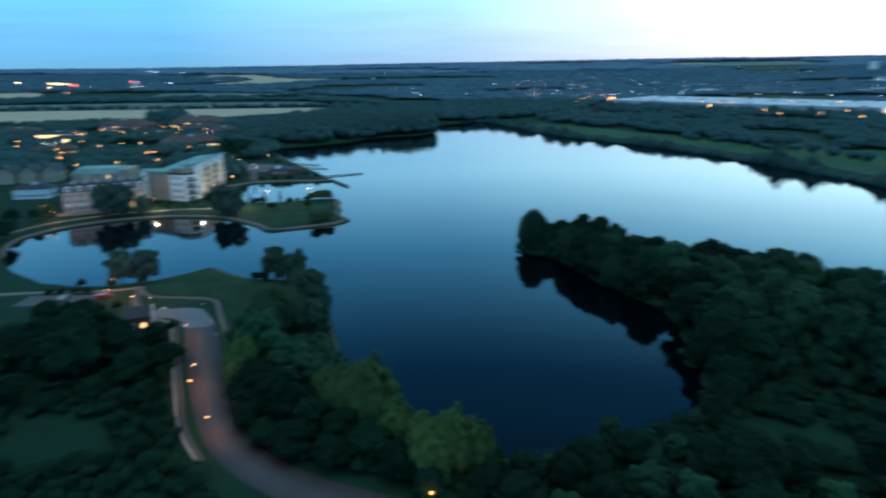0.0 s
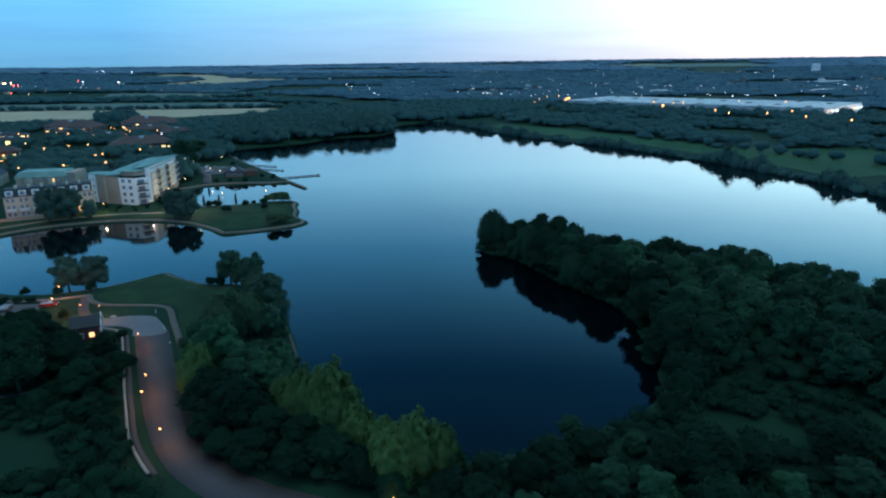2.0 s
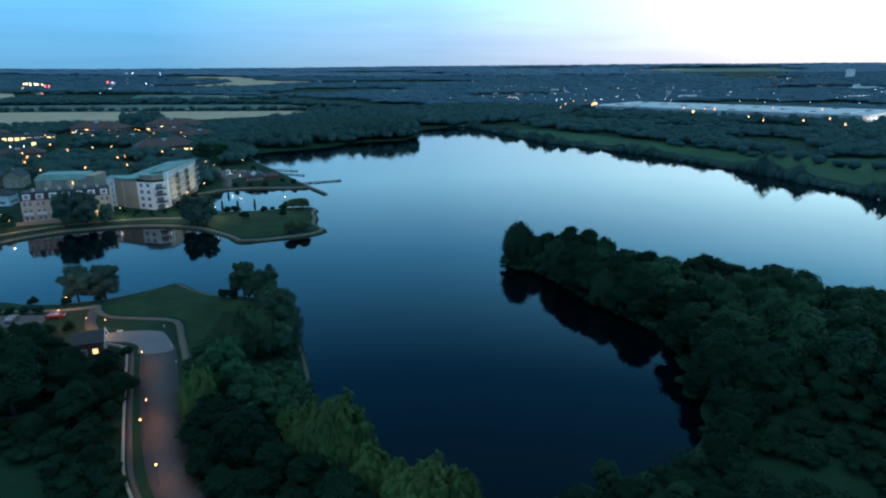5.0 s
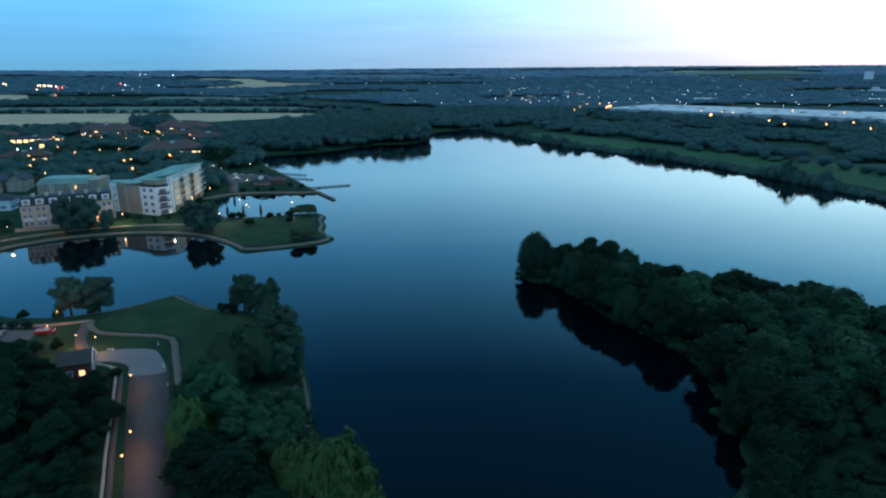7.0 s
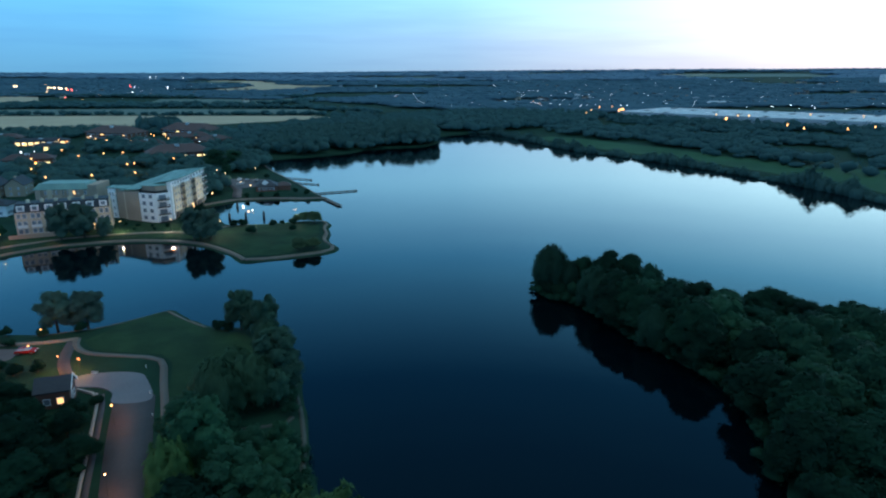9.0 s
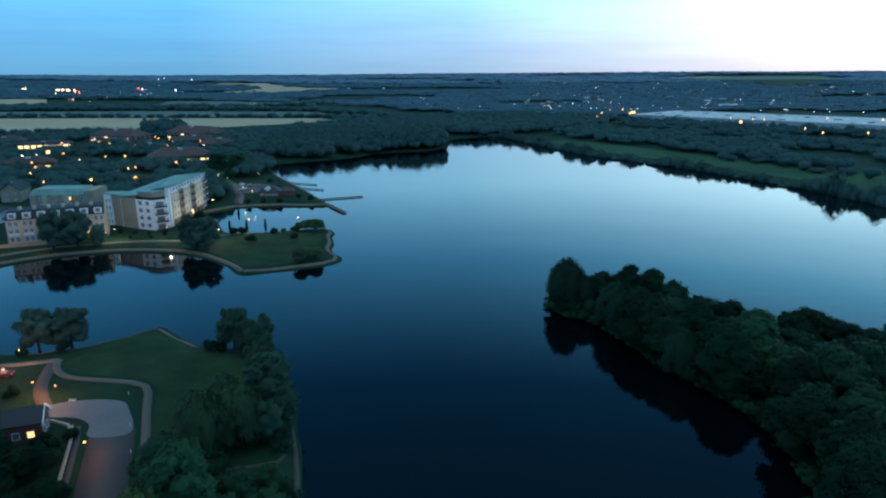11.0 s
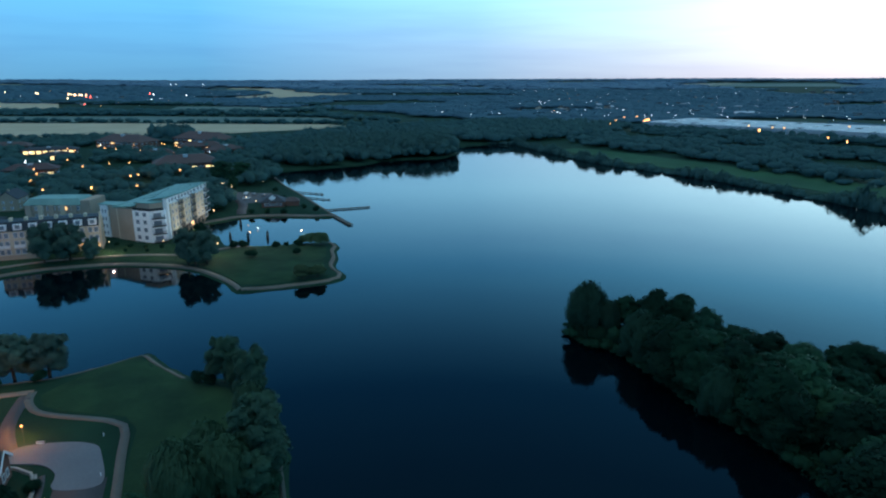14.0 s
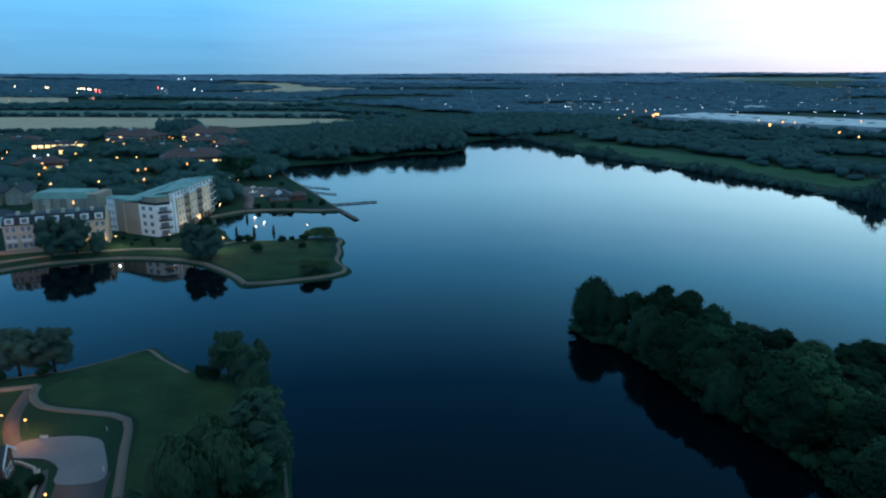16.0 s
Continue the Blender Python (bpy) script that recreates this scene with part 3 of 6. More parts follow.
# ---- trees: a tapered trunk with limbs, and a crown of leafy clumps ----
ICO = {}
for level in (1, 2):
    b_ = bmesh.new()
    bmesh.ops.create_icosphere(b_, subdivisions=level, radius=1.0)
    b_.verts.ensure_lookup_table()
    ICO[level] = (np.array([v.co[:] for v in b_.verts]), np.array([[v.index for v in f.verts] for f in b_.faces]))
    b_.free()


def unit(rng, n):
    v = rng.normal(size=(n, 3))
    return v / np.linalg.norm(v, axis=1)[:, None]


def facing(verts, faces, normals):
    """The faces, turned so that each looks the way its leaves do."""
    p = verts[faces]
    flip = (np.cross(p[:, 1] - p[:, 0], p[:, 2] - p[:, 0]) * normals[faces[:, 0]]).sum(1) < 0
    faces[flip] = faces[flip][:, ::-1]
    return faces


def leaves_on(rng, centres, radii, squash, n, size, hang):
    """n leafy sprays, each a leafy triangle, over the outside of the clumps, with the way that the foliage faces there."""
    pick = rng.choice(len(centres), n, p=radii**2 / (radii**2).sum())
    d = unit(rng, n)
    d[:, 2] = np.where(d[:, 2] < -0.5, -d[:, 2], d[:, 2])
    at = centres[pick] + d * (radii[pick] * rng.uniform(0.72 if hang else 0.84, 1.32 if hang else 1.2, n))[:, None] * [1, 1, squash]
    at += 0.22 * np.sin(at[:, [1, 2, 0]] * 3.1 + 1.7) * np.sin(at[:, [2, 0, 1]] * 2.3)
    whole = at - centres.mean(0) * [1, 1, 0.8]
    out = (0.4 if hang else 0.75) * d + (0.85 if hang else 0.55) * whole / np.linalg.norm(whole, axis=1)[:, None]
    out[:, 2] += 0.1
    out /= np.linalg.norm(out, axis=1)[:, None]
    soft = out + [0, 0, 0.3] + 0.10 * unit(rng, n)
    soft /= np.linalg.norm(soft, axis=1)[:, None]
    out = out + 0.3 * unit(rng, n)
    if hang:
        out[:, 2] *= 0.4
    out /= np.linalg.norm(out, axis=1)[:, None]
    u = np.cross(out, unit(rng, n))
    if hang:
        u = np.cross(out, [0, 0, 1.0]) + 0.14 * unit(rng, n)
    u /= np.linalg.norm(u, axis=1)[:, None] + 1e-9
    v = np.cross(out, u)
    s = size * rng.uniform(0.55, 1.35, n)[:, None]
    u, v = u * s * (0.36 if hang else 0.8), v * s * (1.7 if hang else 0.75)
    bend = out * s * 0.2
    verts = np.stack([at - u - v * 0.8, at + u * 0.9 - v * 0.5 + bend, at + v * 1.1 - bend], 1).reshape(-1, 3)
    normals = np.repeat(soft, 3, 0)
    return verts, facing(verts, np.arange(3 * n).reshape(-1, 3), normals), normals


def crown_mesh(name, rng, centres, radii, squash, mat, leaves, size, hang=False, level=1):
    """Lumpy leafy masses under sprays of leaves."""
    iv, it = ICO[level]
    cv, ct, cn = [], [], []
    mid = centres.mean(0) * [1, 1, 0.8]
    for c, r in zip(centres, radii):
        lump = 1 + 0.2 * np.array([noise.noise(Vector(p * 2.1 + c)) for p in iv])
        ct.append(it + sum(len(x) for x in cv))
        cv.append(c + iv * r * (0.74 if hang else 0.88) * lump[:, None] * [1, 1, squash])
        whole = cv[-1] - mid
        way = (0.4 if hang else 0.75) * iv + (0.85 if hang else 0.55) * whole / (np.linalg.norm(whole, axis=1)[:, None] + 1e-6)
        way[:, 2] += 0.4
        cn.append(way / np.linalg.norm(way, axis=1)[:, None])
    cv, ct, cn = np.concatenate(cv), np.concatenate(ct), np.concatenate(cn)
    lv, lt, ln = leaves_on(rng, centres, radii, squash, leaves, size, hang)
    return mesh_of(name, np.concatenate([cv, lv]), np.concatenate([ct, lt + len(cv)]), mat, True, np.concatenate([cn, ln]))


def trunk_mesh(name, rng, tall, thick, limbs, reach):
    bm = bmesh.new()
    at = Vector((0, 0, -0.4))
    fork = tall * 0.42
    bend = Vector((rng.uniform(-0.3, 0.3), rng.uniform(-0.3, 0.3), fork))
    add_rod(bm, at, bend, thick, thick * 0.7, 7)
    add_rod(bm, bend, bend + Vector((rng.uniform(-0.5, 0.5), rng.uniform(-0.5, 0.5), tall * 0.4)), thick * 0.7, thick * 0.2, 6)
    for k in range(limbs):
        a = 2 * math.pi * (k + rng.uniform(0, 0.5)) / limbs
        low = bend * rng.uniform(0.55, 1.0)
        add_rod(bm, low, low + Vector((math.cos(a) * reach, math.sin(a) * reach, tall * rng.uniform(0.16, 0.34))), thick * 0.4, thick * 0.1, 5)
    me = bpy.data.meshes.new(name)
    bm.to_mesh(me)
    bm.free()
    me.materials.append(BARK)
    return me


def clumps(rng, form):
    """Where the clumps of a crown of height 10 sit, and how large they are."""
    c, r = [], []
    def lobe(x, y, z, size, twigs=4):
        """A rounded mass of leaves with smaller ones budding from its upper side."""
        c.append((x, y, z)), r.append(size)
        for _ in range(twigs):
            a, up = rng.uniform(0, 2 * math.pi), rng.uniform(-0.2, 0.95)
            w = size * 0.86 * math.sqrt(1 - up * up)
            c.append((x + w * math.cos(a), y + w * math.sin(a), z + size * 0.8 * up)), r.append(size * rng.uniform(0.34, 0.52))

    if form == "broad":
        for k in range(15):
            a, s = 2.4 * k + rng.uniform(-0.5, 0.5), math.sqrt((k + 0.5) / 15)
            z = 8.0 - 4.9 * s**2.2 + rng.uniform(-0.9, 0.7)
            w = 3.35 * s
            lobe(w * math.cos(a), w * math.sin(a), z, rng.uniform(1.05, 1.75))
        c.append((0, 0, 4.4)), r.append(3.3)
    elif form == "tall":
        for k in range(16):
            z = 1.9 + 6.6 * k / 15
            a = 2.4 * k + rng.uniform(-0.5, 0.5)
            w = 2.5 * math.sqrt(max(0.03, 1 - ((z - 4.4) / 4.6) ** 2)) * rng.uniform(0.75, 1.1)
            lobe(w * math.cos(a), w * math.sin(a), z, rng.uniform(0.95, 1.5))
        c.append((0, 0, 4.6)), r.append(2.6)
    elif form == "willow":
        # a dome of long hanging masses
        for k in range(22):
            a, s = 2.4 * k + rng.uniform(-0.4, 0.4), math.sqrt((k + 0.5) / 22)
            top = 8.2 - 3.0 * s**2.4 + rng.uniform(-0.6, 0.5)
            w = 3.3 * s
            for q in range(3 if s > 0.6 else 2):
                z = top - 1.7 * q
                if z > 1.0:
                    c.append(((w + 0.16 * q) * math.cos(a), (w + 0.16 * q) * math.sin(a), z)), r.append(rng.uniform(0.75, 1.2))
        c.append((0, 0, 4.2)), r.append(3.2)
    elif form == "poplar":
        # upright feathery plumes of uneven height
        for k in range(13):
            a, s = 2.4 * k + rng.uniform(-0.3, 0.3), math.sqrt((k + 0.3) / 13)
            top = 9.6 - 2.6 * s * s + rng.uniform(-1.3, 0.4)
            for q in range(7):
                z = top - 1.0 * q
                if z > 0.9:
                    w = 2.3 * s + 0.07 * q
                    c.append((w * math.cos(a) + rng.uniform(-0.18, 0.18), w * math.sin(a) + rng.uniform(-0.18, 0.18), z)), r.append((0.26, 0.46, 0.62, 0.76, 0.86, 0.9, 0.9)[q] * rng.uniform(0.85, 1.15))
        c.append((0, 0, 4.0)), r.append(2.2)
    else:
        for k in range(9):
            a, s = rng.uniform(0, 2 * math.pi), math.sqrt(rng.uniform(0, 1))
            lobe(s * 3.6 * math.cos(a), s * 3.6 * math.sin(a), rng.uniform(2.8, 6.0), rng.uniform(1.9, 2.9), 3)
    return np.array(c), np.array(r)


# templates ten metres high; trees are scaled copies
TREES = {}


def template(key, form, mat, leaves, size, seed, level=1):
    rng = np.random.default_rng(seed)
    c, r = clumps(rng, form)
    squash = {"broad": 0.85, "tall": 0.95, "willow": 1.5, "poplar": 1.3, "bush": 0.95}[form]
    crown = crown_mesh(key + "_crown", rng, c, r, squash, mat, leaves, size, form in ("willow", "poplar"), level)
    top = max(v.co.z for v in crown.vertices)
    trunk = trunk_mesh(key + "_trunk", rng, 8.0, 0.3, 5, 2.4)
    TREES.setdefault(key, []).append((trunk, crown, 10.0 / top))


for s in range(4):
    template("broad_near", "broad", LEAF, 9600, 0.24, 11 + s)
    template("broad_mid", "broad", TOPLITLEAF, 6400, 0.30, 21 + s)
for s in range(3):
    template("round_near", "tall", MIDLEAF, 9800, 0.22, 91 + s)
    template("airy", "tall", GREYLEAF, 9000, 0.24, 81 + s)
    template("pale", "tall", HAZYLEAF, 8000, 0.25, 111 + s)
    template("light", "broad", OLIVELEAF, 7000, 0.28, 101 + s)
    template("willow_near", "willow", WILLOWLEAF, 9800, 0.24, 31 + s)
    template("poplar_near", "poplar", POPLARLEAF, 10500, 0.22, 41 + s)
    template("bush", "bush", LEAF, 3200, 0.42, 51 + s)
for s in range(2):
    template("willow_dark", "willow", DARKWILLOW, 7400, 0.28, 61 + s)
    # broad crowns in lighter leaf, the light on tree tops put into colour
    template("toplit_mid", "broad", MIDLEAF, 6400, 0.30, 71 + s)

PLANTED = []


def plant(key, x, y, tall, spread, label, group, seed, name="tree"):
    rng = random.Random(seed)
    trunk, crown, fit_ = rng.choice(TREES[key])
    z = max(height(x, y), 0.05)
    ob = new(name)
    k = tall / 10.0 * fit_
    ob.matrix_basis = pose(x, y, z, rng.uniform(-3, 3), rng.uniform(-3, 3), rng.uniform(0, 360)) @ Matrix.Diagonal((k * spread, k * spread, k, 1))
    piece("stem" if name == "bush" else "trunk", trunk, ob)
    piece("foliage" if name == "bush" else "crown", crown, ob)
    tagged(ob, label, name, group)
    PLANTED.append((x, y))
    return ob


def plant_all(rows, key, label, group, lift=1.0, spread=1.0, name="tree"):
    for n, (x, y, top) in enumerate(rows):
        plant(key, x, y, max(1.0, (top - max(height(x, y), 0.1)) * lift), spread * random.Random(x * 7 + y).uniform(0.9, 1.15), label, group, x * 13 + y, name)


# the headland by the lawn
plant_all([(-98, 179.6, 11), (-91.6, 181.6, 10.2)], "pale", "rounded grey-green tree on the bay shore", "shore trees", spread=1.15)
plant_all([(-52, 179, 11.6), (-43.6, 171.6, 12.4), (-48, 176.8, 9.4)], "airy", "tall grey-green tree at the corner of a lawn", "headland trees", spread=0.92)
plant_all([(-41.4, 136.4, 13.8), (-46.2, 141.6, 9.6), (-42, 146, 11.4), (-37.2, 141, 12.6), (-39.4, 160.6, 11)], "willow_near", "drooping grey-green willow beside the lawn", "headland trees", spread=1.0)
plant_all([(-34.4, 147.6, 13.8), (-36.2, 154.4, 12.2), (-33, 141.6, 9.4)], "airy", "pale grey-green tree on the bank", "headland trees", spread=1.0)
plant_all([(-37.6, 119.4, 15), (-42.4, 125.4, 12.4)], "round_near", "tall dense green tree between lane and water", "lane trees", spread=1.05)
plant_all([(-40, 112.6, 13.8), (-42.4, 115.4, 11.2), (-38.2, 110, 10)], "poplar_near", "light yellow-green young tree by the lane", "lane trees", spread=0.85)
plant_all([(-32.4, 123.6, 8), (-28.4, 127.4, 6.4), (-31.4, 113, 11), (-26.2, 118.8, 8), (-26, 111.6, 8.4)], "round_near", "dense green tree between lane and water", "lane trees", spread=1.25)
plant_all([(-13.9, 98.6, 15.6), (-18.2, 101.6, 13), (-22.6, 104.6, 10.2)], "poplar_near", "tall light green poplar above the cove", "cove poplars", spread=1.15)
plant_all([(-9, 93.4, 10.8), (-4.6, 90.2, 10), (0.2, 86.6, 13), (3.8, 87, 11), (-3.2, 85, 11)], "poplar_near", "feathery yellow-green tree above the cove", "cove poplars", spread=1.15)
plant_all([(-12.6, 89, 8.4), (-8.1, 84.5, 7.6), (-23.7, 96.6, 8.4), (-25.6, 90.6, 7.6), (-18.7, 87, 7.4), (-17.6, 94.4, 8), (-3.3, 79.5, 6.5), (5, 80, 6.5)], "broad_near", "dark tree on the wooded slope by the cove", "cove trees", spread=1.25)
plant_all([(-35.4, 106, 10.5), (-29.2, 100, 12), (-34.6, 97.8, 6.6), (-30.4, 93, 6.4)], "broad_near", "dense dark tree between lane and water", "lane trees", spread=1.25)
# the wooded ground beside the lane
plant_all([(-86.2, 139.5, 10), (-81.5, 128, 12), (-74.6, 115.4, 13.4), (-62.4, 113.6, 9.4), (-69.2, 123, 10), (-80.4, 137, 8.4), (-58.6, 122.4, 7), (-57.6, 104.9, 6.2), (-60.4, 117.6, 8), (-65, 129, 7.6), (-73.4, 131, 8.4), (-53.2, 100, 5.6)], "broad_near", "dense dark tree in the wood beside the lane", "lane wood", spread=1.15)
plant_all([(-49.5, 89.4, 5.4), (-45.4, 84, 5), (-53.6, 86, 5), (-90, 130, 10), (-94, 139, 10), (-83, 119.6, 11), (-91, 121, 10), (-81, 104, 8), (-66.4, 107.6, 7), (-56.6, 95.4, 5)], "broad_near", "dense dark tree in the wood beside the lane", "lane wood", spread=1.15)
plant_all([(-67.2, 136.6, 4.6), (-66, 140, 4.2), (-98.5, 153, 4.5), (-90, 152, 4.5), (-86, 153.6, 4.5), (-104, 153, 4.5), (-95, 155, 4), (-98, 174, 3.4), (-90.5, 177.4, 3.6), (-107, 174, 3.4), (-55, 177.4, 3.8), (-57.6, 178.8, 3.4)], "bush", "dark clipped bush near the bay", "bay bushes", spread=1.0, name="bush")
plant_all([(-112, 167, 3), (-108.6, 167.3, 3.1), (-105.4, 167.5, 3), (-102, 167.6, 2.9)], "bush", "low dark hedge between a car park and the bay path", "bay bushes", spread=1.3, name="bush")
plant_all([(-56.8, 114.0, 5.6), (-53.9, 106.9, 5.6), (-51.0, 100.7, 5.6), (-59.4, 120.5, 5.6)], "broad_near", "low dark tree beside the lane wall", "lane wood", spread=1.1)
# the near bank of the cove
plant_all([(20.5, 85.8, 7.4), (17, 82.6, 7), (27.4, 88.4, 6.8), (11.2, 83, 6.5), (9, 77.6, 7), (21.1, 77, 7), (43, 80.4, 11), (38.6, 84.4, 8), (49.4, 82.2, 8), (64.6, 84.5, 9), (70, 81.5, 9), (41.4, 74, 8)], "broad_near", "dark leafy tree on the near bank of the cove", "cove trees", spread=1.2)
plant_all([(26.4, 95, 5), (52.1, 75.7, 7), (34.9, 89.2, 5.6), (28, 79.3, 7), (33.2, 76.4, 8), (15, 73, 7), (62, 76, 8), (76, 84, 8), (24, 70, 6), (44, 68, 6)], "round_near", "green bushy tree on the near bank", "cove trees", spread=1.35)


# ---- the wooded arm that reaches into the lake ----
def arm_trees():
    plant("willow_dark", 27.8, 210.6, 13.6, 1.02, "large rounded willow at the tip of a wooded spit", "spit trees", 5)
    plant("willow_dark", 32.8, 207.5, 9.6, 0.85, "rounded willow at the tip of a wooded spit", "spit trees", 6)
    plant("broad_near", 43.5, 208.5, 12.0, 0.95, "tall dark tree near the tip of a wooded spit", "spit trees", 7)
    plant("broad_near", 49.5, 206.5, 11.6, 0.9, "tall dark tree near the tip of a wooded spit", "spit trees", 8)
    plant("willow_dark", 37.5, 197, 10.6, 0.95, "dark willow leaning over the water", "spit trees", 9)
    plant("broad_near", 37.2, 209.2, 9.8, 1.0, "dark tree near the tip of a wooded spit", "spit trees", 10)
    front = spline(ARM_SHORE[:9], 6.0)
    for n, (x, y) in enumerate(front):
        key = ("broad_near", "willow_dark", "broad_near")[n % 3]
        if 195 < y:
            continue
        sway = random.Random(n + 50)
        plant(key, x + (3.6 if y < 150 else 1.6) + sway.uniform(-1.8, 1.8), y + 0.6 + sway.uniform(-1.6, 1.6), 7.4 + 4.4 * random.Random(n).random() + (1.0 if y > 140 else 0) + (1.2 if 162 < y < 196 else 0), sway.uniform(0.95, 1.2), "leafy tree hanging over the water's edge", "spit trees", n + 900)
    rng = random.Random(77)
    taken = [(29.2, 210.6), (32.5, 206.5), (43.5, 208.5), (49.5, 206.5), (37.5, 197), (37.2, 209.2)]
    tries = []
    for _ in range(9000):
        tries.append((rng.uniform(25, 215), rng.uniform(96, 216)))
    land = off_shore(tries)
    count = 0
    for (x, y), d in zip(tries, land):
        if d < 0.6 or count > 300 or (y > 200 and x < 60):
            continue
        if y < 120 + 0.1 * (x - 50) and x < 80:
            continue
        if (x - 60) ** 2 / 90 + (y - 99) ** 2 / 30 < 1:
            continue
        gap = 6.6 if x < 110 else 7.2
        if any((x - a) ** 2 + (y - b) ** 2 < gap**2 for a, b in taken):
            continue
        taken.append((x, y))
        tall = rng.uniform(7.6, 12.6) * (0.9 if d < 3 else 1.0) * (0.92 if x > 120 else 1.0)
        key = ("broad_near" if y < 190 and x < 84 and d < 9 else "broad_mid") if rng.random() < 0.84 else "willow_dark"
        # lighter leaves behind the front edge stand in for lit tops
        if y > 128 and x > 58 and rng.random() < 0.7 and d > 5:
            key = "toplit_mid"
        grey = key == "willow_dark"
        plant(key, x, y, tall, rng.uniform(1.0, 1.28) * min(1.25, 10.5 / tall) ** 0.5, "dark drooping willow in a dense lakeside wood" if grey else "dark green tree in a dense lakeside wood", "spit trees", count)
        count += 1


arm_trees()
plant_all([(26.2, 206.4, 4.6), (25.4, 210.8, 4.2), (29.2, 204.4, 4.6), (33.5, 202, 5.0), (27.5, 215, 4.6)], "bush", "low dark branches over the water at the spit's tip", "spit trees", spread=0.8, name="bush")
plant_all([(45.5, 100, 6.5), (50, 106, 7), (54.5, 112, 8), (55.5, 120, 6), (44, 97, 4.4), (53.4, 116, 5), (56, 125, 6.4), (58.4, 131, 7), (50.5, 110, 4.4), (59.5, 123, 6), (62, 115, 5)], "bush", "low dark scrub at the head of the cove", "cove scrub", spread=1.0, name="bush")

# ---- the far woods, hedges and reeds: past counting ----
def woodland(name, spots, label, category, mat=HAZYWOODLEAF, sprays=26, seed=1, core=1.0, cores=3, lean=0.25, sink=0.0):
    """Spots: x, y, height, width. One mesh of many small crowns with ragged outlines."""
    rng = np.random.default_rng(seed)
    iv, it = ICO[1]
    spots = np.asarray(spots, float)
    ground_at = np.maximum(heights(spots[:, :2]), 0.0)
    vs, fs, ns, k = [], [], [], 0
    for (x, y, tall, wide), z in zip(spots, ground_at):
        for _ in range(cores):
            c = np.array([x + rng.uniform(-0.3, 0.3) * wide, y + rng.uniform(-0.3, 0.3) * wide, z + tall * (rng.uniform(0.40, 0.56) - sink)])
            r = np.array([wide * rng.uniform(0.34, 0.56), wide * rng.uniform(0.34, 0.56), tall * rng.uniform(0.30, 0.48)])
            vs.append(c + iv * r * core * rng.uniform(0.8, 1.16, (len(iv), 1)))
            ns.append(iv * 0.9 + [0, 0, lean])
            fs.append(it + k)
            k += len(iv)
        n = sprays
        d = unit(rng, n)
        d[:, 2] = np.where(d[:, 2] < -0.55, -d[:, 2], d[:, 2])
        at = np.array([x, y, z + tall * (0.5 - sink)]) + d * [wide * 0.5, wide * 0.5, tall * 0.5] * rng.uniform(0.78, 1.08, (n, 1))
        s = 0.085 * (tall + wide) * (0.55 if core < 0.95 else 0.75)
        spread = unit(rng, 3 * n).reshape(n, 3, 3)
        spread -= 0.8 * (spread * d[:, None]).sum(2, keepdims=True) * d[:, None]
        quad = (at[:, None] + spread * s).reshape(-1, 3)
        way = np.repeat(d * 0.9 + [0, 0, lean] + 0.2 * unit(rng, n), 3, 0)
        vs.append(quad), ns.append(way)
        fs.append(facing(quad, np.arange(3 * n).reshape(n, 3), way) + k)
        k += 3 * n
    ns = np.concatenate(ns)
    ns /= np.linalg.norm(ns, axis=1)[:, None]
    ob = new(name, mesh_of(name, np.concatenate(vs), np.concatenate(fs), mat, True, ns))
    return tagged(ob, label, category, kind="stuff")


def scatter(corners, gap, tall, wide, seed, keep=None, jitter=0.45):
    """Tree spots inside an outline on a loose grid, on land only."""
    rng = random.Random(seed)
    edge = np.array(corners, float)
    nxt = np.roll(edge, -1, 0)
    out = []
    lo, hi = edge.min(0), edge.max(0)
    for x in np.arange(lo[0], hi[0], gap):
        for y in np.arange(lo[1], hi[1], gap):
            px, py = x + rng.uniform(-jitter, jitter) * gap, y + rng.uniform(-jitter, jitter) * gap
            hit = 0
            for (ax, ay), (bx, by) in zip(edge, nxt):
                if (ay > py) != (by > py) and px < (bx - ax) * (py - ay) / (by - ay) + ax:
                    hit += 1
            if hit % 2 and (keep is None or keep(px, py)):
                out.append((px, py, rng.uniform(*tall), rng.uniform(*wide)))
    out = np.array(out)
    return out[off_shore(out[:, :2]) > 1.5]


def row(points, gap, tall, wide, seed):
    rng = random.Random(seed)
    line = spline(points, gap)
    return np.array([(x + rng.uniform(-0.4, 0.4) * gap, y + rng.uniform(-0.4, 0.4) * gap, rng.uniform(*tall), rng.uniform(*wide)) for x, y in line])


def outside(x, y):
    """Away from the lane, the plaza and the lodge."""
    lane = [(-60.6, 143), (-54.6, 129), (-48.2, 115), (-42.6, 103.5), (-37.6, 95), (-31.5, 88), (-22, 81.5), (-8, 76), (8, 72)]
    p = Vector((x, y))
    for a, b in zip(lane, lane[1:]):
        a, b = Vector(a), Vector(b)
        s = max(0.0, min(1.0, (p - a).dot(b - a) / (b - a).length_squared))
        if (p - a - (b - a) * s).length < (8.2 if x < (a.x + b.x) / 2 else 5.0):
            return False
    return not (-84 < x < -62 and 135.5 < y < 150)


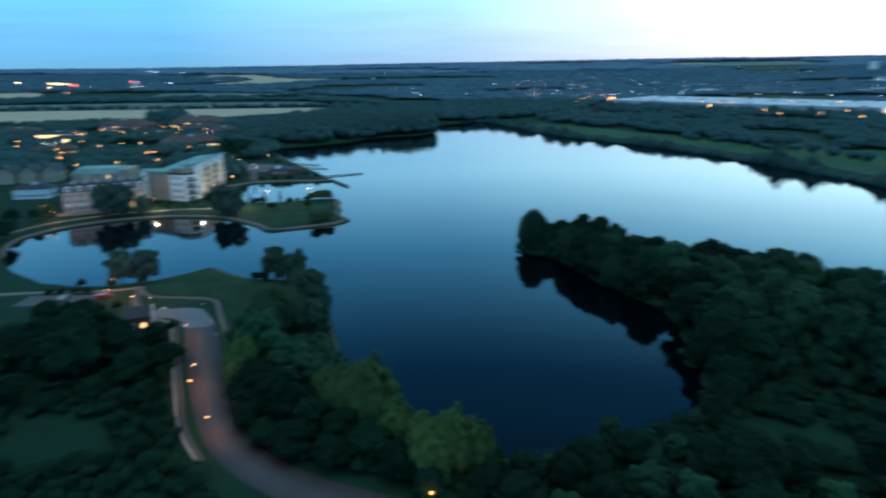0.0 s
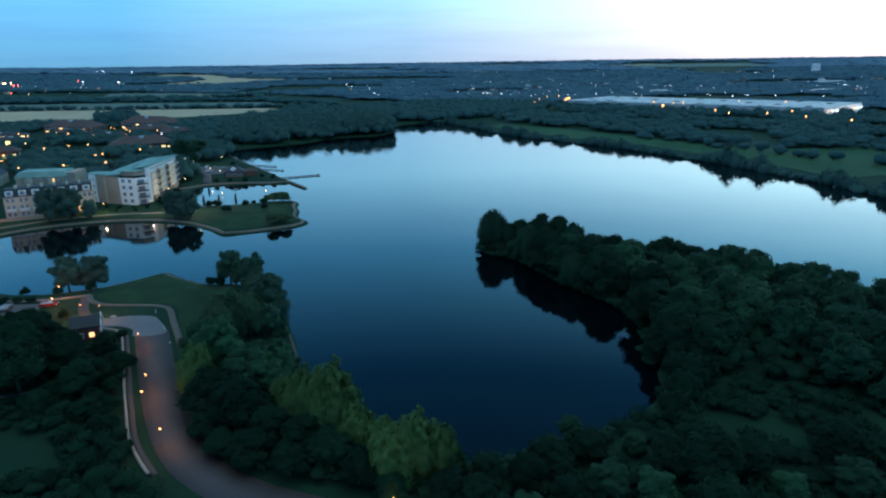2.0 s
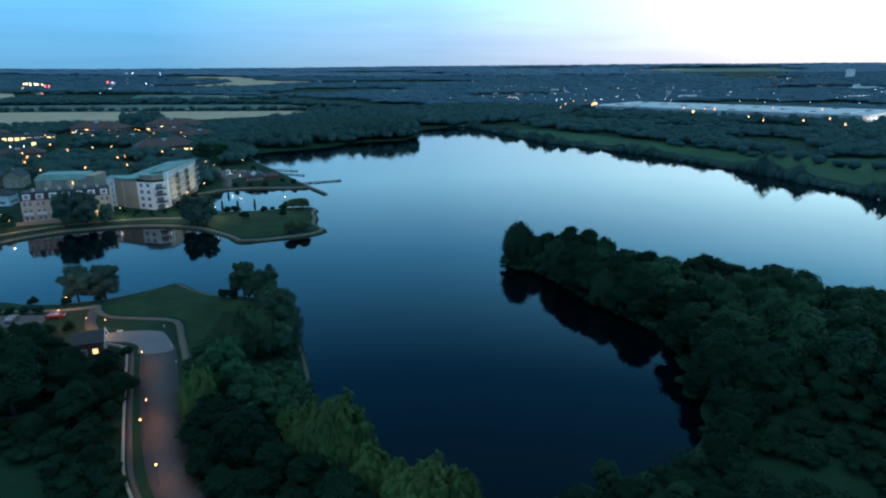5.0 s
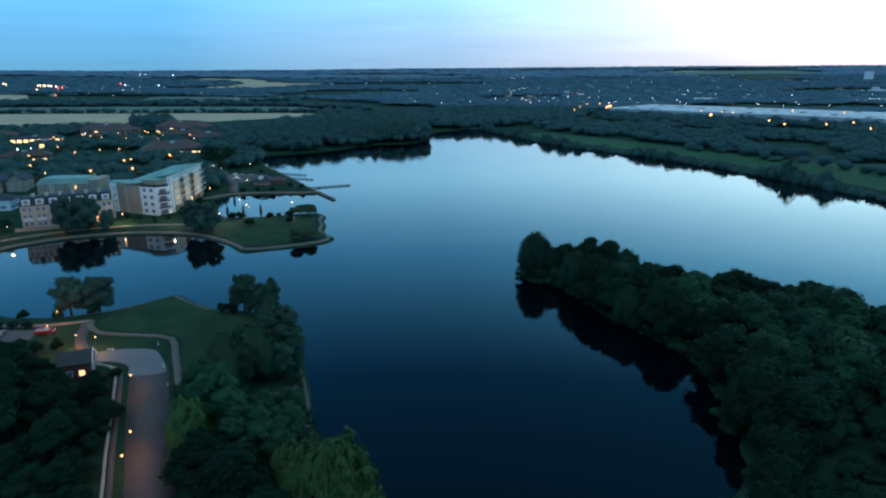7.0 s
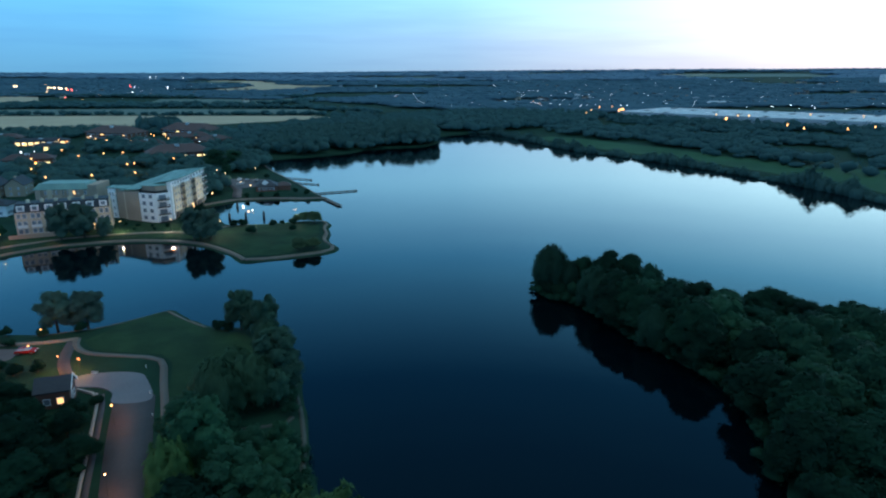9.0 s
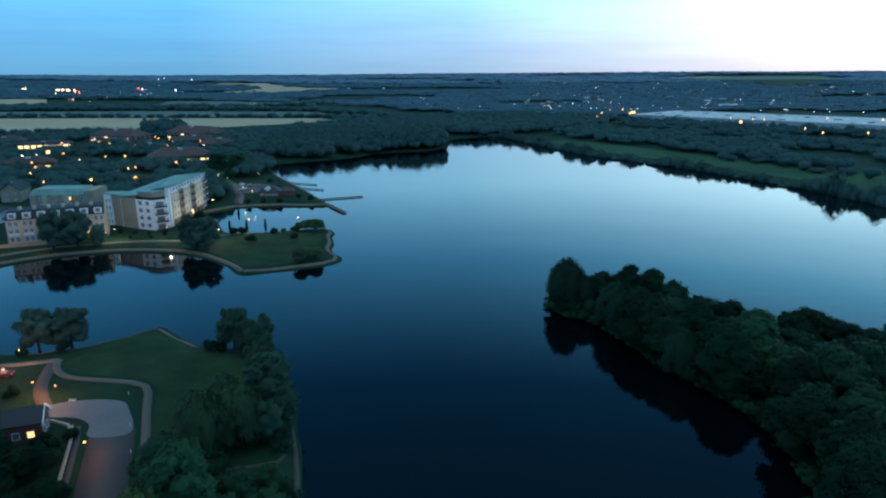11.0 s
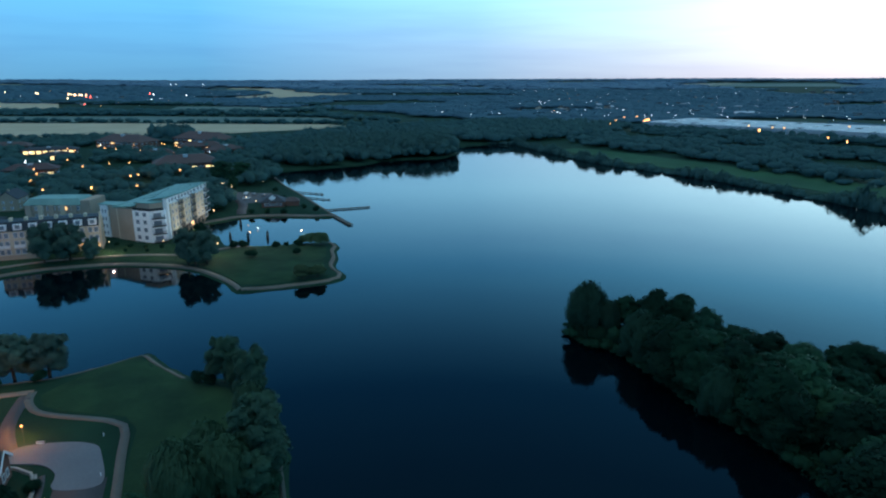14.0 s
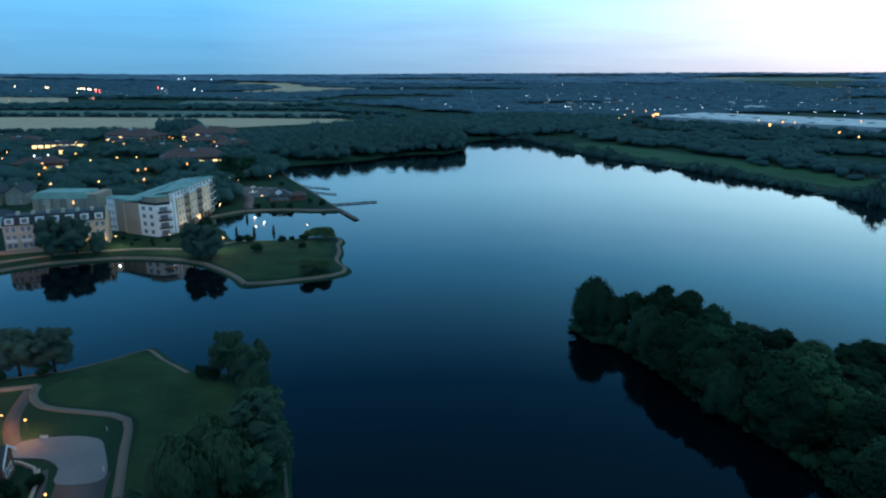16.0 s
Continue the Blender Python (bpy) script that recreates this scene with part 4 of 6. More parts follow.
glade = lambda x, y: outside(x, y) and ((x + 66) / 9) ** 2 + ((y - 94) / 8) ** 2 > 1 and not (x < -67 and 112.5 < y < 117.5)
woodland("undergrowth", scatter([(-58, 142), (-88, 146), (-104, 142), (-100, 96), (-80, 74), (-30, 68), (-34, 84)], 3.4, (1.2, 3.8), (3.2, 5.6), 61, glade), "dense dark undergrowth beside the lane", "undergrowth", LEAF, 190, core=0.6, lean=0.45)
woodland("undergrowth", scatter([(-47, 140), (-30, 146), (-22, 121), (-16, 110), (-8, 100), (4, 91), (10, 88), (6, 74), (-24, 84)], 3.4, (1.4, 4.4), (3.0, 5.4), 62, lambda x, y: outside(x, y) and not (-38 < x < -26 and 131 < y < 139)), "dense dark undergrowth between lane and cove", "undergrowth", LEAF, 190, core=0.6, lean=0.45)
woodland("undergrowth", scatter([(8, 90), (20, 91.5), (29, 95), (43, 103), (50, 112), (58, 118), (110, 108), (110, 74), (60, 62), (10, 64)], 3.8, (1.0, 3.8), (3.0, 6.0), 63, lambda x, y: outside(x, y) and noise.noise((x * 0.07, y * 0.07, 2.0)) > -0.3), "rough scrub and brambles on the bank of the cove", "undergrowth", LEAF, 190, core=0.6, lean=0.45)
woodland("undergrowth", row([(x - 0.3, y - 0.2) for x, y in ARM_SHORE[:14]], 1.7, (1.2, 4.4), (2.2, 5.6), 64), "leafy branches hanging over the water's edge", "undergrowth", LEAF, 150, core=0.6)
woodland("undergrowth", row([(-24.2, 128), (-23, 120), (-18.5, 111), (-11, 101.5), (-4.6, 95.4), (3, 90.6), (11, 89.2), (20, 91.4)], 2.1, (0.8, 2.2), (1.8, 3.2), 65), "low scrub along the wooded bank", "undergrowth", MIDLEAF, 140, core=0.6)
woodland("undergrowth", scatter([(46, 118), (58, 130), (58, 150), (50, 168), (40, 190), (30, 207), (44, 211), (60, 196), (76, 183), (92, 174), (104, 152), (126, 134), (185, 114), (210, 112), (210, 98), (110, 100), (62, 112)], 4.6, (3.2, 6.4), (4.2, 7.0), 66), "shaded lower growth inside the lakeside wood", "undergrowth", LEAF, 80, core=0.75)
woodland("woodland", scatter([(-19, 656), (-17, 600), (-29, 581), (-52, 574), (-73, 558), (-84, 541), (-105, 521), (-127, 507), (-150, 520), (-165, 600), (-140, 690), (-60, 760), (-20, 700)], 9, (7, 14.5), (8, 14), 3), "dense dark wood on the far shore, seen across water", "woods", HAZYSHOREWOOD, 130, core=0.8)
woodland("tree_clump", scatter([(-19, 646), (-17, 602), (-28, 583), (-46, 576), (-62, 590), (-50, 640)], 7, (13, 17.5), (11, 15), 33), "tall rounded dark trees at the point of the far shore", "trees", HAZYSHOREWOOD, 130, core=0.8)
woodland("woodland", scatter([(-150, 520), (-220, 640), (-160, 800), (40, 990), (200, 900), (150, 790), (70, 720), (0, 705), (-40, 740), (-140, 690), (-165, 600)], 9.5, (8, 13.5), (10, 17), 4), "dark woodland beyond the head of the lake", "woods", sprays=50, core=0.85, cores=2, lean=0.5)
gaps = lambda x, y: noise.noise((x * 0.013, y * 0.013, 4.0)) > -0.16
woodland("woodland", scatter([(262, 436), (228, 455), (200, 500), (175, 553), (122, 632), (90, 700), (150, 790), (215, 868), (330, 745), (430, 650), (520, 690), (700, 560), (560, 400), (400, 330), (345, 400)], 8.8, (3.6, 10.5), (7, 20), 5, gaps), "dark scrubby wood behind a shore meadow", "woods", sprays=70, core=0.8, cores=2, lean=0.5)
edge_scrub = row([(221.5, 249), (217.4, 288), (211.6, 321), (202.6, 353), (192, 384), (178.8, 416), (164.8, 446.4), (149.2, 476.2), (127, 510.4), (103.6, 541.4), (83.8, 581.6), (62.4, 638), (45.8, 680.5), (33.6, 704.5), (16, 703.8)], 2.6, (4.6, 8.6), (4.4, 7.6), 6)
edge_scrub[:, 2] *= np.clip([1.0 + 1.7 * noise.noise((x * 0.05, y * 0.05, 5.0)) for x, y, *_ in edge_scrub], 0.42, 1.7) * (1.0 + 0.55 * ease(-edge_scrub[:, 1], -430, -340))
woodland("shore_scrub", edge_scrub, "ragged dark scrub and small trees along the water's edge", "scrub", HAZYSHOREWOOD, 110, core=0.95, cores=2, sink=0.26)
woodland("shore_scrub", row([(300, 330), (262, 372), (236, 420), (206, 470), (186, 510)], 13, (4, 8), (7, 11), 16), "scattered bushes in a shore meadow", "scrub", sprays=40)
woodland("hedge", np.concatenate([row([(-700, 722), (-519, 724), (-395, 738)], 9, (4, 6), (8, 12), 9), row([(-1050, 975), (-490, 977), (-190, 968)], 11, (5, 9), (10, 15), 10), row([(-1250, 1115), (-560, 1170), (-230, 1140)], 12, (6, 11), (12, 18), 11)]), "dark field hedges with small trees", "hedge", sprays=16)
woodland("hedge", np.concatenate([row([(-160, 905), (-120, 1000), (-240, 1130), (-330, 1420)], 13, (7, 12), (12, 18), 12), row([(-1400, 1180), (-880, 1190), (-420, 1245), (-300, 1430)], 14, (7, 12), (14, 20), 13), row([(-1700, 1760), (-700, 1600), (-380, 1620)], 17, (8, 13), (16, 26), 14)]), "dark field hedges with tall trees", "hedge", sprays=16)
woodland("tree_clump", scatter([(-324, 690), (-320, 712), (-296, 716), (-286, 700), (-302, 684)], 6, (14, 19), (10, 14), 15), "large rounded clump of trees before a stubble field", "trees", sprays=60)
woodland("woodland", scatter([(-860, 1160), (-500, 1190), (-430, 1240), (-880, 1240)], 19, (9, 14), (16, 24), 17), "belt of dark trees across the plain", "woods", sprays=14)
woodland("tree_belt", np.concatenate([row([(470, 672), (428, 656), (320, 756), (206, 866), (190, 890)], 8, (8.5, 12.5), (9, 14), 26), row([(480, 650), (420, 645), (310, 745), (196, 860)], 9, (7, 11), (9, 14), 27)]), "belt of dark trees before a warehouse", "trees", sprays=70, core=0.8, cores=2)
# round the business park and behind the apartment blocks
PARK_LAMPS = [(-280, 450), (-264.6, 430.4), (-277, 464), (-248.2, 480.4), (-236.3, 484.1), (-310.4, 582.7), (-294, 570), (-281.8, 624.4), (-274, 614), (-259.6, 605), (-248.4, 586), (-237.6, 552), (-222, 373), (-201.3, 381.4), (-181.3, 390), (-250, 404), (-257.5, 465), (-201, 429), (-203, 424), (-322, 560), (-338, 575), (-268, 560), (-226, 590), (-215, 575), (-300, 610), (-290, 500), (-322, 470), (-345, 505), (-186, 452)]
WHITE_LAMPS = [(-311, 486), (-314, 490), (-305, 492), (-349.7, 545.5), (-233.3, 596.5), (-210, 557), (-176.5, 306), (-201.3, 340.7), (-385, 610), (-330, 610)]
FRONTS = [(-198, 488), (-186, 494), (-360, 568), (-345, 574), (-322, 530), (-314, 534), (-330, 632), (-270, 662), (-196, 568), (-200, 580)]


def lit_clear(x, y):
    """Outside treeless strips that keep each lamp or lit front visible from the lake."""
    for a, b in PARK_LAMPS + WHITE_LAMPS + FRONTS:
        way = Vector((-a, 30 - b)).normalized()
        at = Vector((x - a, y - b))
        if -4 < at.dot(way) < 26 and abs(at.x * way.y - at.y * way.x) < 4.6:
            return False
    return True


built = lambda x, y: not (-300 < x < -178 and 474 < y < 520) and not (-372 < x < -300 and 535 < y < 595) and not (-360 < x < -240 and 600 < y < 670) and lit_clear(x, y)
woodland("tree_belt", scatter([(-470, 640), (-330, 500), (-240, 372), (-200, 352), (-138, 356), (-126, 378), (-142, 404), (-128, 470), (-142, 492), (-152, 520), (-200, 640), (-250, 720), (-390, 720)], 9.4, (4.5, 10), (8, 13), 18, built), "dark garden and roadside trees among buildings", "trees", HAZYSHOREWOOD, 80, core=0.85)
woodland("tree_belt", scatter([(-136, 346), (-122, 348), (-120, 372), (-130, 384), (-150, 380)], 6.5, (7, 10), (7, 10), 19), "tall dark hedge trees behind an apartment block", "trees", HAZYSHOREWOOD, 130, core=0.8)
woodland("tree_belt", scatter([(-148, 432), (-126, 418), (-124, 452), (-139, 488), (-160, 470)], 8, (9, 13), (9, 13), 20), "dense green trees by the car park", "trees", HAZYSHOREWOOD, 130, core=0.8)
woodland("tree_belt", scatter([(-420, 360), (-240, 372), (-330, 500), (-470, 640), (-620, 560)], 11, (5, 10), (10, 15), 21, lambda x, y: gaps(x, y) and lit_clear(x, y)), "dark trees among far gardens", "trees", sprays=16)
open_land = lambda x, y: noise.noise((x * 0.0022, y * 0.0034, 7.0)) > -0.2
woodland("far_woods", scatter([(-1900, 1640), (-700, 1640), (-300, 1450), (60, 1010), (220, 920), (560, 760), (900, 600), (1800, 900), (2300, 2200), (1300, 2500), (-1500, 2600), (-2200, 2200)], 26, (5, 9.5), (30, 58), 22, open_land), "haze-tinted woods and hedgerows on the plain", "woods", HAZYPLAINWOOD, 14, cores=2, lean=1.1)
far_land = lambda x, y: noise.noise((x * 0.0012, y * 0.0026, 11.0)) > -0.06
woodland("far_woods", scatter([(-3000, 2300), (-1500, 2650), (1300, 2550), (2900, 1900), (3600, 2900), (2400, 4300), (0, 4850), (-2700, 4000)], 48, (9, 15), (64, 120), 23, far_land), "haze-blue wooded hills on the horizon", "woods", HAZYHILLWOOD, 8, cores=2, lean=1.1)
ridge = [(4650 * math.sin(a), 4650 * math.cos(a)) for a in np.radians(np.arange(-48, 49, 4))]
woodland("far_woods", row(ridge, 50, (7, 15), (50, 95), 24), "line of trees on the horizon ridge", "woods", HAZYHILLWOOD, 6, lean=1.1)


# ---- buildings ----
WINDOWS = {}


def window_meshes(w, h, lit):
    key = (round(w, 2), round(h, 2), lit)
    if key not in WINDOWS:
        bm = bmesh.new()
        t = 0.10
        loops = []
        for dx, y in ((0, 0.02), (0, -0.10), (t, -0.10), (t, 0.02)):
            loops.append([bm.verts.new(q) for q in ((-w / 2 + dx, y, dx), (w / 2 - dx, y, dx), (w / 2 - dx, y, h - dx), (-w / 2 + dx, y, h - dx))])
        for p_, q_ in zip(loops, loops[1:] + loops[:1]):
            for i in range(4):
                bm.faces.new((p_[i], p_[(i + 1) % 4], q_[(i + 1) % 4], q_[i]))
        ring = bpy.data.meshes.new("window")
        bm.to_mesh(ring), bm.free()
        ring.materials.append(WHITEPAINT)
        bm = box(-w / 2 + 0.02, w / 2 - 0.02, -0.035, 0.02, 0.02, h - 0.02)
        glass = bpy.data.meshes.new("pane")
        bm.to_mesh(glass), bm.free()
        glass.materials.append({"": PANE, "warm": LITPANE, "pale": LITPALE}[lit])
        WINDOWS[key] = (ring, glass)
    return WINDOWS[key]


def window(parent, a, b, along, z, w, h, lit=""):
    """A framed window on the outside of the wall from a to b, along metres from a, its sill at z. The outside is to the right of the way."""
    way = Vector((b[0] - a[0], b[1] - a[1], 0)).normalized()
    at = Vector((a[0], a[1], 0)) + way * along
    ring, glass = window_meshes(w, h, lit)
    win = piece("window", ring, parent, pose(at.x, at.y, z, 0, 0, math.degrees(math.atan2(way.y, way.x))))
    piece("pane", glass, win)
    return win


def windows(parent, a, b, z0, storey, rows, cols, w, h, lit=(), inset=1.2, colour="warm"):
    long = math.hypot(b[0] - a[0], b[1] - a[1])
    for r in range(rows):
        for c in range(cols):
            along = inset + (long - 2 * inset) * (c + 0.5) / cols
            window(parent, a, b, along, z0 + storey * r, w, h, colour if (c, r) in lit else "")


def roof_hip(pts, z0, z1, inset, over=0.6, thick=0.3):
    """A hipped roof on a four-cornered plan given anticlockwise."""
    p = [Vector((x, y, 0)) for x, y in pts]
    mid = sum(p, Vector()) / 4
    bm = bmesh.new()
    out = [q + (q - mid).normalized() * over * 1.4 for q in p]
    low = [bm.verts.new((q.x, q.y, z0 - thick)) for q in out]
    eave = [bm.verts.new((q.x, q.y, z0)) for q in out]
    u = (p[1] - p[0]).normalized()
    v = (p[3] - p[0]).normalized()
    wide, deep = (p[1] - p[0]).length, (p[3] - p[0]).length
    iu, iv = min(inset, wide * 0.45), min(inset, deep * 0.46)
    top = [p[0] + u * iu + v * iv, p[1] - u * iu + v * iv, p[2] - u * iu - v * iv, p[3] + u * iu - v * iv]
    top = [bm.verts.new((q.x, q.y, z1)) for q in top]
    bm.faces.new(low[::-1]), bm.faces.new(top)
    for i in range(4):
        j = (i + 1) % 4
        bm.faces.new((low[i], low[j], eave[j], eave[i])), bm.faces.new((eave[i], eave[j], top[j], top[i]))
    return bm


def roof_gable(w, d, z0, z1, over=0.4, thick=0.25):
    """A ridge along x over a plan w by d, its corner at the origin."""
    bm = bmesh.new()
    for side in (0, 1):
        y0, y1 = (-over, d / 2) if side == 0 else (d + over, d / 2)
        drop = over * (z1 - z0) / (d / 2)
        pts = [(-over, y0, z0 - drop), (w + over, y0, z0 - drop), (w + over, y1, z1), (-over, y1, z1)]
        lo = [bm.verts.new(q) for q in pts]
        hi = [bm.verts.new((q[0], q[1], q[2] + thick)) for q in pts]
        bm.faces.new(lo[::-1]), bm.faces.new(hi)
        for i in range(4):
            j = (i + 1) % 4
            bm.faces.new((lo[i], lo[j], hi[j], hi[i]))
    return bm


def gable_wall(w, d, z0, z1, zr):
    """Walls of a house w along the ridge by d, with gables at both ends."""
    bm = bmesh.new()
    ends = []
    for x in (0, w):
        ends.append([bm.verts.new(q) for q in ((x, 0, z0), (x, d, z0), (x, d, z1), (x, d / 2, zr), (x, 0, z1))])
    bm.faces.new(ends[0]), bm.faces.new(ends[1][::-1])
    for i in range(5):
        j = (i + 1) % 5
        bm.faces.new((ends[0][i], ends[0][j], ends[1][j], ends[1][i]))
    return bm


def balcony(parent, a, b, s0, s1, z, out=1.5, slab_mat=DARKMETAL):
    """A slab with a railing on the wall from a to b, between s0 and s1 metres."""
    way = Vector((b[0] - a[0], b[1] - a[1], 0)).normalized()
    m = pose(a[0], a[1], z, 0, 0, math.degrees(math.atan2(way.y, way.x)))
    slab = part("balcony", box(s0, s1, -out, 0.0, -0.12, 0.12), slab_mat, parent)
    slab.matrix_basis = m
    bm = bmesh.new()
    add_box(bm, s0, s1, -out, -out + 0.06, 1.02, 1.12)
    add_box(bm, s0, s0 + 0.06, -out, 0, 1.02, 1.12), add_box(bm, s1 - 0.06, s1, -out, 0, 1.02, 1.12)
    n = max(3, int((s1 - s0) / 0.16))
    for k in range(n + 1):
        x = s0 + 0.03 + (s1 - s0 - 0.06) * k / n
        add_box(bm, x - 0.02, x + 0.02, -out + 0.01, -out + 0.05, 0.12, 1.02)
    part("railing", bm, GREYMETAL, slab)


def apartment_block():
    g = 1.6
    b = tagged(new("apartment_building"), "five-storey buff brick apartment block with white corner and green copper roof", "apartment building")
    sw, s1, e0, e1, e2, ne, nw = (-138.8, 295.1), (-130.8, 292.2), (-120.0, 297.8), (-120.0, 309.2), (-120.6, 322.0), (-122.2, 340), (-136, 342)
    part("wall", prism([sw, s1, (-130.4, 296), (-120.6, 297.2), (-120.6, 309.2), (-121.2, 322.0), (-122.8, 340), nw], g, [13.8, 14.4, 16.2, 16.8, 16.8, 16.7, 16.3, 14.4]), BUFF, b)
    part("roof", prism([(-140, 294.4), (-130.6, 291.5), (-124, 296.2), (-120.0, 297), (-119.0, 309), (-119.6, 322), (-121.2, 341), (-137, 343)], [14.35, 15.2, 17.3, 17.7, 17.6, 17.5, 17.1, 15.4], [14.7, 15.55, 17.65, 18.05, 17.95, 17.85, 17.45, 15.75]), COPPER, b, "green weathered copper roof")
    for k in range(11):
        s = (k + 0.5) / 11
        x0, y0, x1, y1 = -120.2 - 1.6 * s, 298 + 42 * s, -131 - 5.4 * s, 299 + 43.4 * s
        seam = part("roof_seam", box(0, math.hypot(x1 - x0, y1 - y0) * 0.96, -0.06, 0.06, 0, 0.14), COPPER, b)
        rise = math.degrees(math.atan2(-1.3, 11))
        seam.matrix_basis = pose(x0, y0, 17.93 - 0.5 * s, 0, -rise, math.degrees(math.atan2(y1 - y0, x1 - x0)))
    part("gable_wall", prism([(-138.0, 294.6), (-130.9, 292.05), (-130.9, 292.5), (-138.0, 295.05)], g, [14.2, 14.5, 14.5, 14.2]), BROWN, b, "plain brown brick end wall")
    wa, wb, wc = (-131.0, 292.2), (-122.8, 289.5), (-118.6, 292.8)
    part("corner_tower", prism([wa, wb, wc, (-120.2, 297.5), (-130.4, 297.0)], g, 13.9), RENDERED, b, "white rendered corner")
    part("top_floor", prism([(-129.6, 293.0), (-123.2, 291.2), (-120.6, 293.6), (-121.0, 297.2), (-129.6, 297)], 13.9, 16.6), BROWN, b)
    part("top_roof", prism([(-130.1, 292.4), (-123.2, 290.5), (-120.0, 293.2), (-120.4, 297.6), (-130.1, 297.6)], 16.6, 16.95), COPPER, b)
    part("parapet_rail", prism([(-130.6, 292.25), (-122.8, 289.7), (-118.9, 292.85), (-119.1, 293.0), (-122.8, 289.95), (-130.55, 292.5)], 13.9, 14.9), DARKMETAL, b, "dark terrace railing")
    part("fin_wall", prism([(-120.7, 296.2), (-118.9, 296.4), (-118.9, 297.7), (-120.7, 297.5)], g, 17.4), RENDERED, b, "slim white fin wall")
    windows(b, wa, wb, g + 1.1, 3.0, 4, 2, 1.9, 1.7, (), 0.7)
    long_ = math.hypot(wc[0] - wb[0], wc[1] - wb[1])
    for r in range(4):
        window(b, wb, wc, long_ * 0.5, g + 0.5 + 3.0 * r, 3.0, 2.1)
        balcony(b, wb, wc, 0.5, long_ - 0.1, g + 3.0 * r + 0.5 if r else g + 0.4, 1.9)
    for k, (a_, b_) in enumerate(((e0, e1), (e1, e2), (e2, ne))):
        long = math.hypot(b_[0] - a_[0], b_[1] - a_[1])
        way = Vector((b_[0] - a_[0], b_[1] - a_[1], 0)).normalized()
        m = pose(a_[0], a_[1], 0, 0, 0, math.degrees(math.atan2(way.y, way.x)))
        wide = long * 0.6
        part("bay", box(0.3, wide, -1.3, 0.3, g + 2.7, 15.2, 0.05), CREAM, b, "projecting cream bay").matrix_basis = m
        part("bay_coping", box(0.2, wide + 0.1, -1.42, 0.3, 15.2, 15.45), WHITEPAINT, b).matrix_basis = m
        part("recess_panel", box(wide + 0.1, long + 0.2, -0.12, 0.1, g, 15.6), BROWN, b, "brown recessed brick panel").matrix_basis = m
        # slate-dark slab added as the shade of the open ground floor
        part("undercroft_shade", box(0.5, wide - 0.2, -0.1, 0.25, g, g + 2.68), SLATE, b, "dark slab for the shade of an open ground floor").matrix_basis = m
        for s in (0.5, wide * 0.5, wide - 0.3):
            part("pillar", box(s - 0.22, s + 0.22, -1.25, -0.8, g - 0.3, g + 2.7), BROWN, b).matrix_basis = m
        for r in range(5):
            z = g + 2.9 * r + 0.8
            if r:
                for s in (0.3, 0.72):
                    w = window(b, a_, b_, wide * s, z, 1.3, 1.6, "")
                    w.matrix_basis = w.matrix_basis @ pose(0, -1.3, 0)
            # the one lit ground-floor window stands in for a lamp on the facade
            w = window(b, a_, b_, (wide + long) / 2 + 0.1, z - 0.4, (long - wide) * 0.62, 2.1, "warm" if (k, r) == (1, 0) else "")
            w.matrix_basis = w.matrix_basis @ pose(0, -0.12, 0)
            if r:
                balcony(b, a_, b_, wide + 0.15, long + 0.1, z - 0.5, 1.5, WHITEPAINT if k == 2 else BROWN)
        for s in range(4):
            w = window(b, a_, b_, long * (s + 0.5) / 4, 15.75, long / 4 * 0.6, 1.3)
            w.matrix_basis = w.matrix_basis @ pose(0, -0.42, 0)
        part("set_back_storey", box(0.1, long - 0.1, -0.38, 0.3, 15.5, 17.3), RENDERED, b, "white set-back top storey under the eaves").matrix_basis = m
    part("stair_tower", prism([(-147.0, 298.2), (-143.4, 297.1), (-142.4, 301.5), (-146, 302.6)], g, 14.9), RENDERED, b, "white rendered stair tower")
    windows(b, (-147.0, 298.2), (-143.4, 297.1), g + 1.2, 2.9, 4, 2, 0.8, 1.6, (), 0.4)
    part("stair_roof", prism([(-147.4, 297.8), (-138.2, 295.0), (-137.4, 303), (-147.2, 303.5)], 14.9, 15.2), COPPER, b)
    part("link_wall", prism([(-143.2, 297.6), (-138.8, 296.0), (-138, 302), (-142.6, 302.6)], g, 14.9), BROWN, b, "shaded brown link wall")


def long_block():
    g = 1.6
    b = tagged(new("apartment_building"), "long brown brick apartment block with a pale green metal roof", "apartment building")
    p = [(-187.6, 311.6), (-161.4, 314.2), (-162.6, 327.2), (-188.8, 324.6)]
    part("wall", prism(p, g, 11.6), BROWN, b)
    part("roof", roof_hip([p[0], (-164.8, 313.9), (-166, 326.9), p[3]], 11.65, 14.0, 1.4, 0.35), COPPER, b, "pale green metal roof")
    part("end_block", prism([(-164.5, 313.5), (-160.8, 313.9), (-162.0, 327.4), (-165.7, 327)], g, 13.4), BROWN, b, "brown brick end block rising above the eaves")
    for k in range(5):
        way = Vector((26.2, 2.6, 0)).normalized()
        q = part("bay", box(4.6 * k + 0.8, 4.6 * k + 2.8, -0.6, 0.2, g, 11.4, 0.05), BUFF if k % 2 else BROWN, b)
        q.matrix_basis = pose(p[0][0], p[0][1], 0, 0, 0, math.degrees(math.atan2(way.y, way.x)))
    windows(b, p[0], p[1], g + 1.2, 3.2, 3, 10, 1.1, 1.7, ((6, 2), (6, 0)), 0.9)
    windows(b, p[1], p[2], g + 1.0, 3.0, 3, 3, 1.2, 1.6, (), 0.8)


